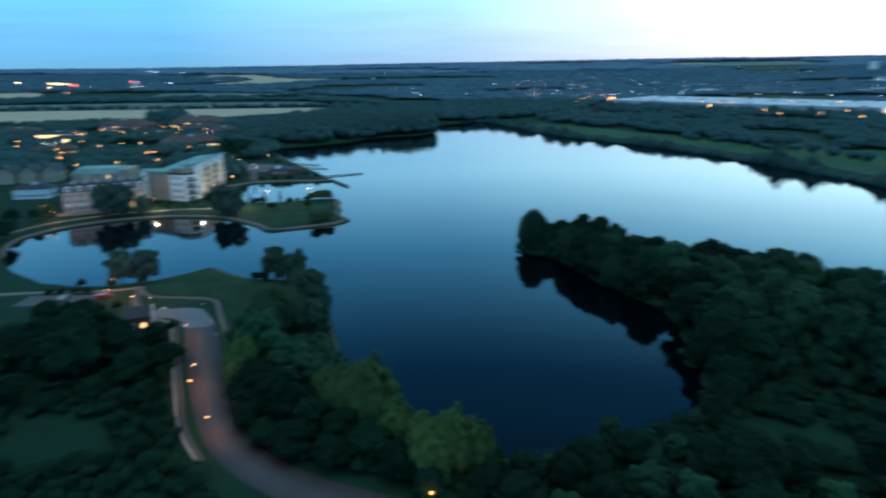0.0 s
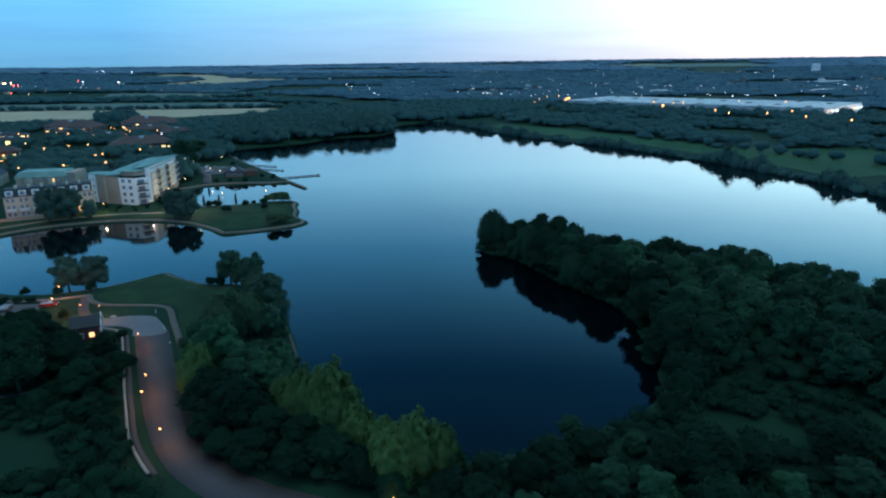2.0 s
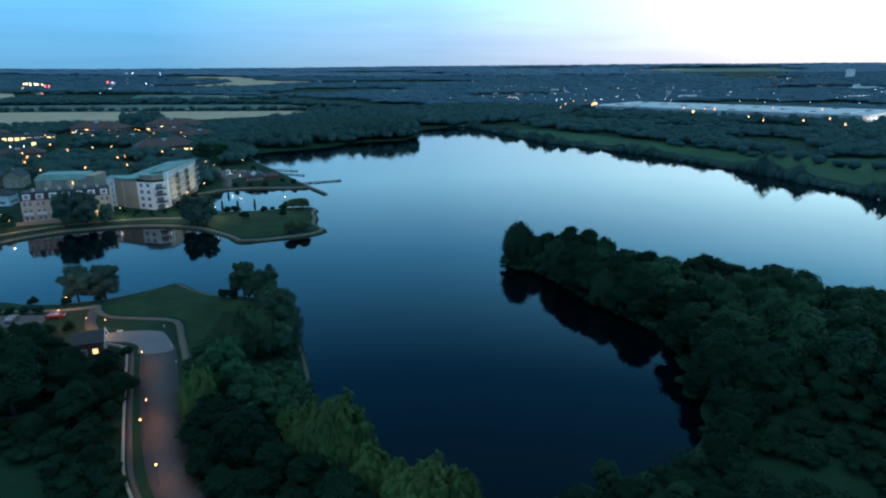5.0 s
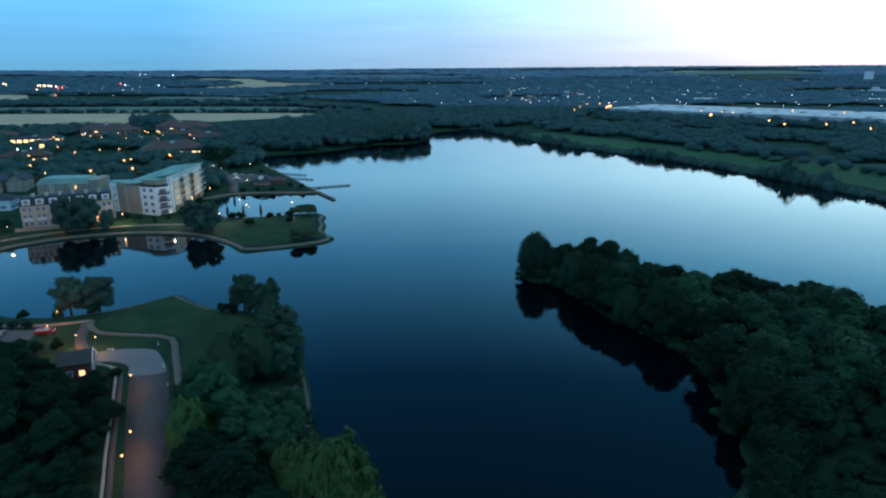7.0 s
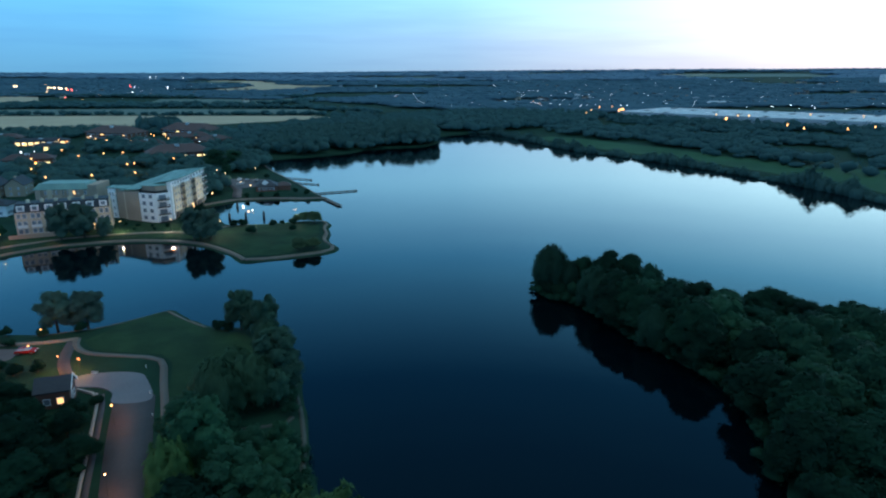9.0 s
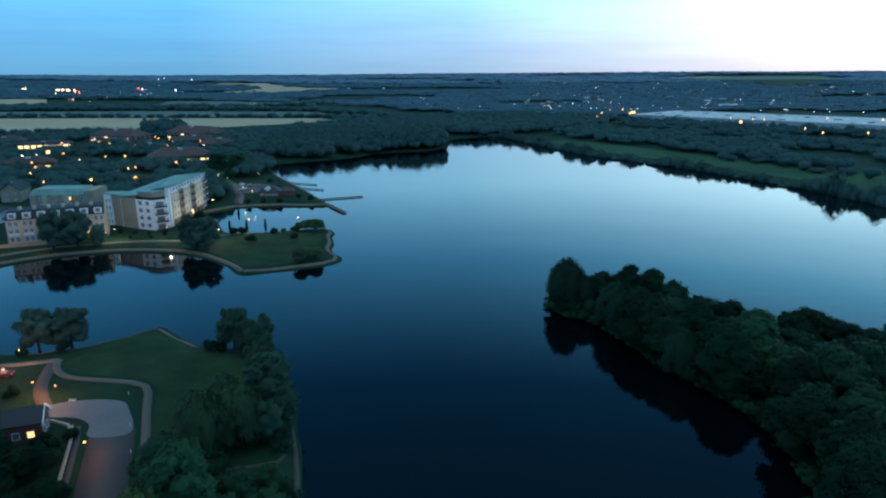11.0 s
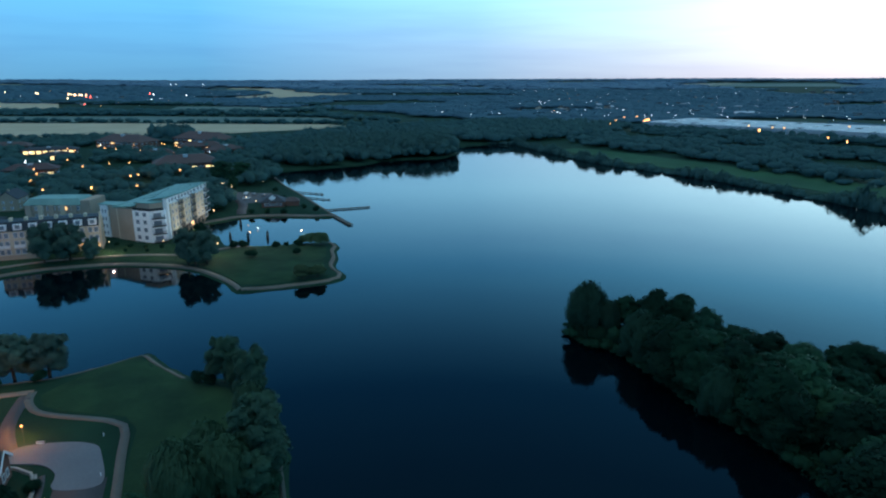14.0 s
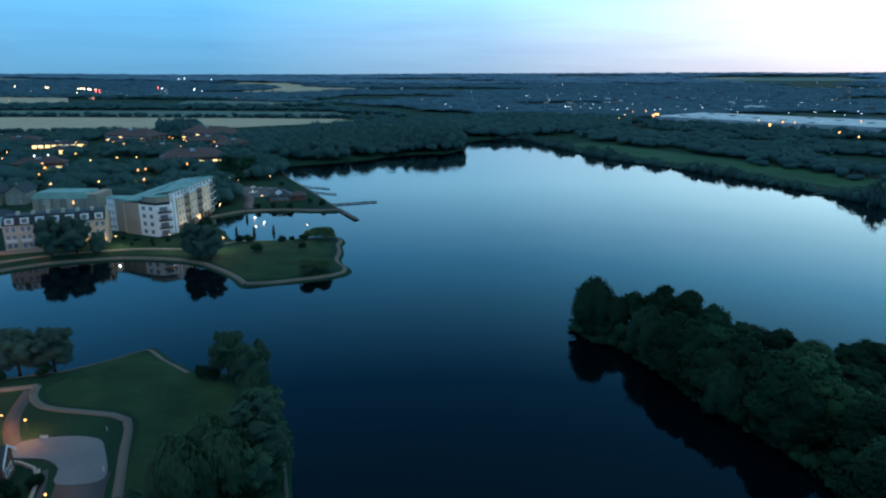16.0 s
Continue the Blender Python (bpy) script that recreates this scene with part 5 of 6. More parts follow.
def terrace():
    g = 1.5
    b = tagged(new("terrace_house"), "row of buff brick houses with dark mansard roof and white dormers", "terrace")
    a, e = Vector((-166.8, 267.0, 0)), Vector((-137.2, 280.8, 0))
    way = (e - a).normalized()
    long, deep = (e - a).length, 9.5
    m = pose(a.x, a.y, 0, 0, 0, math.degrees(math.atan2(way.y, way.x)))

    def hung(name, bm, mat, label=""):
        ob = part(name, bm, mat, b, label)
        ob.matrix_basis = m
        return ob

    hung("wall", box(0, long, 0, deep, g, 10.6), BUFF)
    bm = bmesh.new()
    lo = [bm.verts.new(q) for q in ((-0.2, -0.35, 10.6), (long - 0.3, -0.35, 10.6), (long - 0.3, deep + 0.35, 10.6), (-0.2, deep + 0.35, 10.6))]
    hi = [bm.verts.new(q) for q in ((0.6, 1.5, 13.7), (long - 0.3, 1.5, 13.7), (long - 0.3, deep - 1.5, 13.7), (0.6, deep - 1.5, 13.7))]
    bm.faces.new(lo[::-1]), bm.faces.new(hi)
    for i in range(4):
        bm.faces.new((lo[i], lo[(i + 1) % 4], hi[(i + 1) % 4], hi[i]))
    hung("roof", bm, SLATE, "dark slate mansard roof")
    gab = bmesh.new()
    ends = []
    for x in (long - 0.3, long + 0.1):
        ends.append([gab.verts.new(q) for q in ((x, -0.4, g), (x, deep + 0.4, g), (x, deep + 0.4, 10.6), (x, deep / 2, 15.0), (x, -0.4, 10.6))])
    gab.faces.new(ends[0]), gab.faces.new(ends[1][::-1])
    for i in range(5):
        gab.faces.new((ends[0][i], ends[0][(i + 1) % 5], ends[1][(i + 1) % 5], ends[1][i]))
    hung("gable_wall", gab, BUFF, "pale buff gable end")
    n = 7
    for k in range(n):
        c = long * (k + 0.5) / n
        d = hung("dormer", box(c - 1.35, c + 1.35, -0.15, 2.2, 10.9, 13.0, 0.05), WHITEPAINT)
        window(b, a, e, c, 11.3, 1.7, 1.6).matrix_basis @= pose(0, -0.16, 0)
        for r in range(3):
            lit = "warm" if (k, r) in ((5, 0), (6, 0)) else ""
            for s in (-0.95, 0.95):
                window(b, a, e, c + s, g + 0.8 + 2.95 * r, 1.45, 1.9, lit)
        balc = hung("balcony", box(c - 1.7, c + 1.7, -0.9, 0.0, g + 3.2, g + 3.4), WHITEPAINT)
        bm = bmesh.new()
        add_box(bm, c - 1.7, c + 1.7, -0.9, -0.84, g + 4.25, g + 4.35)
        add_box(bm, c - 1.68, c + 1.68, -0.88, -0.85, g + 3.4, g + 4.25)
        part("railing", bm, WHITEPAINT, balc)
        if k < n - 1:
            x = long * (k + 1) / n
            hung("chimney", box(x - 0.5, x + 0.5, 2.5, 4.5, 12.5, 14.8, 0.04), BUFF)
    wall_ = hung("garden_wall", box(-2, long * 0.5, -5.2, -4.9, 1.2, 3.0), BROWN, "low garden wall glowing in lamplight")


def gable_house(x, y, turn, w, d, eave, ridge, wall, roof, label, cols=2, lit=(), name="house", group="", white_edge=False, stack=True):
    """A house whose ridge runs along its own x; its corner at x, y."""
    g = height(x, y) - 0.3
    b = tagged(new(name), label, "house", group)
    b.matrix_basis = pose(x, y, g, 0, 0, turn)
    part("wall", gable_wall(w, d, 0, eave, ridge - 0.1), wall, b)
    part("roof", roof_gable(w, d, eave, ridge), roof, b)
    rows = max(1, int(eave / 2.8))
    windows(b, (0, 0), (w, 0), 1.1, 2.7, rows, cols, 1.2, 1.3, lit, 0.5)
    windows(b, (w, 0), (w, d), 1.1, 2.7, rows, 2, 1.1, 1.3, (), 0.8)
    windows(b, (0, d), (0, 0), 1.1, 2.7, rows, 2, 1.1, 1.3, (), 0.8)
    if white_edge:
        for s in (0, 1):
            bm = bmesh.new()
            y0 = -0.45 if s == 0 else d + 0.45
            z0 = eave - 0.45 * (ridge - eave) / (d / 2)
            verts = [bm.verts.new(p) for p in ((w + 0.42, y0, z0 - 0.25), (w + 0.52, y0, z0 - 0.25), (w + 0.52, d / 2, ridge + 0.05), (w + 0.42, d / 2, ridge + 0.05), (w + 0.42, y0, z0 + 0.3), (w + 0.52, y0, z0 + 0.3), (w + 0.52, d / 2, ridge + 0.5), (w + 0.42, d / 2, ridge + 0.5))]
            for f in ((0, 1, 2, 3), (4, 5, 6, 7), (0, 1, 5, 4), (1, 2, 6, 5), (2, 3, 7, 6), (3, 0, 4, 7)):
                bm.faces.new([verts[i] for i in f])
            part("bargeboard", bm, WHITEPAINT, b, "white painted bargeboard")
    if stack:
        part("chimney", box(w * 0.25 - 0.4, w * 0.25 + 0.4, d / 2 - 0.4, d / 2 + 0.4, ridge - 0.8, ridge + 0.9, 0.05), wall, b)
    return b


def hip_building(x, y, turn, w, d, eave, ridge, wall, roof, label, cols, lit, colour="pale", name="office_building", group="business park buildings", tall=1.4):
    g = height(x, y) - 0.2
    b = tagged(new(name), label, "building", group)
    b.matrix_basis = pose(x, y, g, 0, 0, turn)
    p = [(0, 0), (w, 0), (w, d), (0, d)]
    part("wall", prism(p, 0, eave), wall, b)
    part("roof", roof_hip(p, eave + 0.02, ridge, d * 0.44, 1.0), roof, b)
    rows = max(1, int(eave / 3.0))
    long = w
    for r in range(rows):
        for c in range(cols):
            window(b, p[0], p[1], 1 + (long - 2) * (c + 0.5) / cols, 1.0 + 3.0 * r, (long - 2) / cols * 0.72, tall, colour if (c * 3 + r * 5) % 7 < lit else "")
    windows(b, p[1], p[2], 1.0, 3.0, rows, 4, 1.6, 1.4, (), 1.0)
    part("roof_vent", box(w * 0.45, w * 0.45 + 3.2, d * 0.3, d * 0.3 + 2.2, ridge - 2.2, ridge + 0.3, 0.1), PALESHEET, b, "pale roof vent")
    return b


apartment_block()
long_block()
terrace()
for x, y in ((-253, 336), (-242.6, 339), (-232.2, 342.2), (-221.8, 345)):
    gable_house(x + 6.4, y, 105, 13, 8.6, 6.0, 9.4, TANBRICK, SLATE, "buff brick gabled house with dark slate roof", 3, (), group="gabled houses")
gable_house(-75.6, 137.5, 20, 5.4, 4.8, 3.8, 5.5, REDBRICK, SLATE, "small brick lodge with slate roof, white bargeboards and a lit window", 2, ((1, 0),), white_edge=True, stack=False)
hip_building(-208.5, 296.4, 8, 16, 9, 5.2, 7.2, RENDERED, SLATE, "low white building beside the promenade", 4, 0, group="", name="house")
hip_building(-217.5, 481.5, 28, 42, 20, 4.4, 9.6, REDBRICK, REDTILE, "long low brick office with red-brown hipped roof and lit windows", 9, 4)
hip_building(-350, 636, -18, 52, 24, 6.2, 12, REDBRICK, REDTILE, "red brick office with hipped roof", 9, 1, "warm")
hip_building(-292, 668, -24, 58, 24, 6.2, 12.5, REDBRICK, REDTILE, "red brick office with hipped roof", 9, 1)
hip_building(-206, 562, 60, 26, 16, 5.6, 9, REDBRICK, REDTILE, "brick office with warm lit windows", 5, 5)
hip_building(-250, 590, 20, 34, 16, 5.6, 9.4, REDBRICK, REDTILE, "brick office with hipped roof", 6, 1, "warm")
hip_building(-372, 566, 22, 40, 14, 4.2, 6.4, REDBRICK, SLATE, "low hall with a brightly lit glazed front", 8, 7, tall=2.6)
hip_building(-330, 528, 30, 22, 13, 4.4, 7.0, REDBRICK, SLATE, "low building with a bright yellow lit front", 4, 7, tall=2.8)
hip_building(-420, 590, 12, 34, 15, 5, 8.2, REDBRICK, REDTILE, "red-brown roofed building among trees", 6, 1, "warm")
hip_building(-300, 448, 25, 30, 14, 4.4, 7.6, REDBRICK, REDTILE, "red-brown roofed building among trees", 6, 2)
hip_building(-262, 540, 22, 28, 14, 4.4, 8, REDBRICK, REDTILE, "red-brown roofed building among trees", 6, 1)


def boathouse():
    g = height(-98, 364) - 0.2
    b = tagged(new("boathouse"), "low brick lakeside clubhouse with dark roof and one pale panel", "building")
    b.matrix_basis = pose(-103.8, 361, g, 0, 0, 14) @ Matrix.Diagonal((0.7, 0.78, 0.95, 1))
    p = [(0, 0), (15, 0), (15, 13), (0, 13)]
    part("wall", prism(p, 0, 3.0), REDBRICK, b)
    part("roof", roof_hip(p, 3.0, 5.8, 5.6, 1.0), SLATE, b, "dark slate roof")
    tilt = math.degrees(math.atan2(2.8, 5.6))
    pane = part("roof_panel", box(-1.9, 1.9, -1.7, 1.7, 0.25, 0.4), PALESHEET, b, "pale roof panel")
    pane.matrix_basis = pose(6.8, 2.8, 4.35, tilt, 0, 0) @ pose(0, 0, 0, 0, 0, 45)
    windows(b, p[0], p[1], 0.9, 3.0, 1, 5, 1.8, 1.5)
    q = [(15.5, 3), (25, 3), (25, 10), (15.5, 10)]
    part("annex", prism(q, 0, 2.6), REDBRICK, b)
    part("annex_roof", roof_hip(q, 2.6, 4.4, 3.0, 0.6), REDTILE, b)


boathouse()


def warehouse():
    b = tagged(new("warehouse"), "very long low warehouse with pale grey roof and floodlit white end", "warehouse")
    p = [(440, 668), (524, 729), (296, 952), (212, 882)]
    part("wall", prism(p, 1.5, 11.2), PALESHEET, b)
    mid = [((p[0][0] + p[1][0]) / 2, (p[0][1] + p[1][1]) / 2), ((p[2][0] + p[3][0]) / 2, (p[2][1] + p[3][1]) / 2)]
    for k in range(8):
        a = [np.array(p[0]) + (np.array(p[3]) - np.array(p[0])) * s for s in (k / 8, (k + 1) / 8 - 0.002)]
        c = [np.array(p[1]) + (np.array(p[2]) - np.array(p[1])) * s for s in (k / 8, (k + 1) / 8 - 0.002)]
        bay = [tuple(a[0]), tuple(c[0]), tuple(c[1]), tuple(a[1])]
        part("roof_bay", prism(bay, 11.25, [12.0, 13.0, 13.0, 12.0]), PALESHEET, b, "pale metal roof bay")
    for k in range(40):
        s, q = (k // 5 + 0.5) / 8, (k % 5 + 0.6) / 5.4
        x0, y0 = 440 + 84 * q - 228 * s, 668 + 61 * q + 214 * s
        light_strip = part("rooflight", box(-4, 4, -2.2, 2.2, 0, 0.5), RENDERED if k % 3 else SLATE, b, "long rooflight")
        light_strip.matrix_basis = pose(x0, y0, 12.1 + q, 0, 0, 36)
    end = part("end_wall", prism([(439.4, 667.2), (524.4, 728.9), (524, 729.4), (439, 667.8)], 1.5, 12.2), RENDERED, b, "floodlit white end wall")
    for k in range(9):
        s = (k + 0.5) / 9
        x, y = 440 + 84 * s + 1.2, 668 + 61 * s - 1.6
        lamp = part("floodlight", box(x - 0.9, x + 0.9, y - 0.4, y + 0.4, 7.6, 8.6, 0.1), WHITELAMP if k % 3 else SODIUM, b)
    light = new("warehouse_floodlight", bpy.data.lights.new("warehouse_floodlight", "AREA"))
    light.data.energy, light.data.size, light.data.size_y, light.data.shape, light.data.color = 4500, 80, 2, "RECTANGLE", (1, 0.85, 0.68)
    light.matrix_world = look((494, 682, 9.5), (482, 698, 6.0))


warehouse()


# ---- lamps ----
def street_lamp(tall, globe, bulb, label):
    """Round column on a foot, a collar, a lantern and its cap."""
    b = tagged(new("street_lamp"), label, "street lamp", "street lamps")
    bm = bmesh.new()
    add_rod(bm, (0, 0, -0.2), (0, 0, 0.9), 0.06, 0.05, 8)
    add_rod(bm, (0, 0, 0.9), (0, 0, tall - globe), 0.028, 0.02, 8)
    part("column", bm, COLUMN, b)
    part("collar", add_rod(bmesh.new(), (0, 0, tall - globe * 1.3), (0, 0, tall - globe * 0.9), globe * 0.3, globe * 0.45, 10), COLUMN, b)
    bm = bmesh.new()
    bmesh.ops.create_uvsphere(bm, u_segments=10, v_segments=6, radius=globe, matrix=Matrix.Translation((0, 0, tall)))
    part("lantern", bm, bulb, b, "glowing globe")
    part("cap", add_rod(bmesh.new(), (0, 0, tall + globe * 0.9), (0, 0, tall + globe * 1.15), globe * 0.16, globe * 0.05, 10), DARKMETAL, b)
    return b


def light_at(x, y, z, watts, colour):
    ob = new("lamp_light", bpy.data.lights.new("lamp_light", "POINT"))
    ob.data.energy, ob.data.color, ob.data.shadow_soft_size = watts, colour, 0.09
    ob.location = (x, y, z)


ORANGE, PALEWARM = (1.0, 0.37, 0.10), (1.0, 0.80, 0.55)
LAMPS = {}


def lamp(kind, x, y, top, watts=0.0):
    """Stands a street lamp of a kind at x, y with its globe at the height top."""
    tall, globe, bulb, label = {
        "near": (4.2, 0.17, NEARBULB, "lit orange street lamp on a thin dark column"),
        "prom": (4.0, 0.18, PROMLAMP, "lit pale promenade lamp on a dark column"),
        "park": (5.0, 0.42, SODIUM, "lit orange lamp among buildings"),
        "white": (5.0, 0.36, WHITELAMP, "lit white lamp among buildings"),
        "far": (7.0, 0.46, SODIUM, "distant orange road lamp"),
        "flood": (9.0, 1.1, SODIUM, "bright orange yard floodlight on a mast"),
        "farwhite": (7.0, 0.6, WHITELAMP, "distant white lamp on a column"),
        "yard": (9.0, 0.8, YARDLAMP, "bright yellow-white lamp in a far yard"),
        "town": (8.0, 0.46, WHITELAMP, "tiny white lamp in a far town"),
        "townorange": (8.0, 0.5, SODIUM, "tiny orange lamp in a far town"),
        "red": (6.0, 0.6, REDLAMP, "small red light on the far plain"),
    }[kind]
    g = height(x, y)
    m = pose(x, y, g, 0, 0, (x * 37) % 360) @ Matrix.Diagonal((1, 1, max(0.5, (top - g) / tall) if top else 1.0, 1))
    if kind not in LAMPS:
        LAMPS[kind] = street_lamp(tall, globe, bulb, label)
        LAMPS[kind].matrix_basis = m
    else:
        copy_thing(LAMPS[kind], m)
    if watts:
        light_at(x, y, (top or g + tall) - globe - 0.45, watts, ORANGE if bulb in (SODIUM, NEARBULB) else PALEWARM)


for x, y in ((-59.4, 133.3), (-50.3, 114.2), (-48.4, 107.6), (-40.5, 95), (-2.7, 75.4), (-82.1, 154.6), (-77, 153.4), (-94.8, 169), (-91.6, 159.8), (-94.7, 144.6)):
    lamp("near", x, y, 5.2 if x < -75 else 5.9, 420 if x < -90 else 900 if y > 140 else 330)
for x, y in ((-130.8, 274.6), (-111.3, 275.6), (-90.5, 272.6), (-84.8, 289.6), (-66.2, 293.6), (-172.5, 262)):
    lamp("prom", x, y, 5.9, 900)
for x, y in ((-164, 254.3), (-149, 263.2)):
    lamp("near", x, y, 5.9, 700)
for x, y in ((-138.4, 400.2), (-118, 407.5), (-110.9, 359.6), (-130.1, 391)):
    lamp("prom", x, y, 6.6, 300)
lamp("park", -121.6, 373.7, 7, 200)
# two lamps added in front of the east facade to brighten it
for x, y in ((-113.6, 304), (-113.8, 327)):
    lamp("prom", x, y, 6.2, 800)
lamp("prom", -102.5, 348.8, 6.6, 120)
for x, y in PARK_LAMPS:
    lamp("park", x, y, 7.4, 600 if y < 490 else 0)
for x, y in WHITE_LAMPS:
    lamp("white", x, y, 7.2)
for x, y in ((161.7, 835.7), (164, 816), (187.5, 879.7), (206.5, 891.9), (277.2, 725.9), (291.1, 704.8), (299.4, 698.2), (283, 588), (278, 552), (310, 548), (343, 566), (320, 508), (331, 469), (372, 718), (410, 690)):
    lamp("far", x, y, 12.5)
for k in range(3):
    lamp("flood", 214 + 3 * k, 884 + 1.2 * k, 12.5)
lamp("flood", 282.2, 711.5, 12.6)


def scatter_lights():
    rng = random.Random(9)
    for k in range(165):
        far = 1080 + 1600 * rng.random() ** 1.7
        a = radians(rng.uniform(5, 37) if k % 5 else rng.uniform(-6, 8))
        lamp("town" if rng.random() < 0.94 else "townorange", far * math.sin(a), far * math.cos(a), 0)
    for k in range(26):
        far, a = rng.uniform(1500, 2500), radians(rng.uniform(-36, -20))
        lamp("town" if rng.random() < 0.6 else "townorange", far * math.sin(a), far * math.cos(a), 0)


scatter_lights()
for x, y in ((-990, 1600), (-981, 1592), (-972, 1588), (-962, 1584), (-951, 1570), (-943, 1572), (-930, 1556), (-922, 1548), (-906, 1540), (-1110, 1660), (-1098, 1652), (-1220, 1700)):
    lamp("yard", x, y, height(x, y) + 15)
for x, y in ((-790, 1340), (-778, 1332), (-764, 1322), (-790, 1611)):
    lamp("red", x, y, height(x, y) + 13)
for x, y in ((-784, 1606), (-1065, 2306), (-758, 1567), (-930, 2260), (-640, 1480), (-1040, 2296)):
    lamp("farwhite", x, y, height(x, y) + 14)


# ---- the far town ----
def town():
    rng = random.Random(31)
    kinds = [
        gable_house(760, 1500, 20, 11, 7.5, 5.2, 7.8, BUFF, SLATE, "far pale house with slate roof", 3, (), group="far town houses"),
        gable_house(820, 1560, 110, 13, 8, 5.2, 7.8, BROWN, SLATE, "far brown brick house with slate roof", 3, (), group="far town houses"),
        gable_house(700, 1460, 60, 14, 8, 4.6, 6.6, RENDERED, PALESHEET, "far pale shed with a metal roof", 4, (), group="far town houses"),
    ]
    for k in range(96):
        far, a = rng.uniform(1300, 2500), radians(rng.uniform(4, 38))
        x, y = far * math.sin(a), far * math.cos(a)
        copy_thing(kinds[k % 3], pose(x, y, height(x, y) - 0.3, 0, 0, rng.uniform(0, 360)))
    for k in range(14):
        far, a = rng.uniform(1400, 2400), radians(rng.uniform(-36, -6))
        x, y = far * math.sin(a), far * math.cos(a)
        copy_thing(kinds[k % 3], pose(x, y, height(x, y) - 0.3, 0, 0, rng.uniform(0, 360)))
    for x, y, turn, w, d, h in ((455, 1215, -8, 48, 30, 6), (760, 1190, -30, 46, 20, 5), (930, 1450, -20, 60, 30, 8)):
        hip_building(x, y, turn, w, d, h, h + 2.5, RENDERED, PALESHEET, "far pale industrial hall", 6, 0, name="industrial_hall", group="far halls")
    b = tagged(new("tower_block"), "far pale tower block standing over the town", "tower block")
    x, y = 1284, 2041
    b.matrix_basis = pose(x, y, height(x, y) - 1, 0, 0, -32)
    part("wall", box(0, 24, 0, 14, 0, 30), RENDERED, b)
    part("roof", box(-0.5, 24.5, -0.5, 14.5, 30, 31), GREYMETAL, b)
    windows(b, (0, 0), (24, 0), 2.0, 3.4, 8, 5, 1.4, 1.2, ((1, 3), (3, 6)), 1.0)


town()


# ---- piers, posts, boats ----
def pier(a, b_, wide, label, name="jetty"):
    a, e = Vector((*a, 0)), Vector((*b_, 0))
    way = e - a
    ob = tagged(new(name), label, "jetty")
    ob.matrix_basis = pose(a.x, a.y, 0, 0, 0, math.degrees(math.atan2(way.y, way.x)))
    n = int(way.length / 0.8)
    me = bpy.data.meshes.new("plank")
    bm = box(-0.36, 0.36, -wide / 2, wide / 2, 0.5, 0.58)
    bm.to_mesh(me), bm.free()
    me.materials.append(TIMBER)
    for k in range(n):
        piece("plank", me, ob, pose(0.4 + k * way.length / n, 0, 0))
    for s in (-wide / 2 + 0.15, wide / 2 - 0.15):
        part("beam", box(0, way.length, s - 0.08, s + 0.08, 0.28, 0.495), TIMBER, ob)
        for k in range(int(way.length / 4) + 1):
            part("post", add_rod(bmesh.new(), (k * 4 + 0.3, s, -1.2), (k * 4 + 0.3, s, 0.95), 0.11, 0.10, 7), TIMBER, ob)
    return ob


pier((-72.5, 362.6), (-52.4, 371.6), 1.7, "narrow dark timber jetty on posts")
pier((-67.2, 351.4), (-54.4, 330.2), 2.2, "pale timber landing stage at the end of a mole")
pier((-104.0, 415), (-84.5, 407), 0.9, "slim floating pontoon beside the mole", "pontoon")
pier((-92.6, 397), (-77, 390.5), 0.9, "slim floating pontoon beside the mole", "pontoon")

for x, y in ((-103.4, 329.8), (-98.1, 303.6), (-91.2, 304.5), (-84, 306.9)):
    post = tagged(new("marker_post"), "dark tapered post standing in an inlet", "post", "inlet posts")
    post.matrix_basis = pose(x, y, 0, 0, 0, x * 11)
    bm = bmesh.new()
    add_rod(bm, (0, 0, -1.0), (0, 0, 1.7), 0.66, 0.5, 9), add_rod(bm, (0, 0, 1.7), (0, 0, 3.3), 0.5, 0.06, 9)
    part("pole", bm, DARKMETAL, post)
    part("band", add_rod(bmesh.new(), (0, 0, 1.3), (0, 0, 1.5), 0.6, 0.6, 9), GREYMETAL, post)


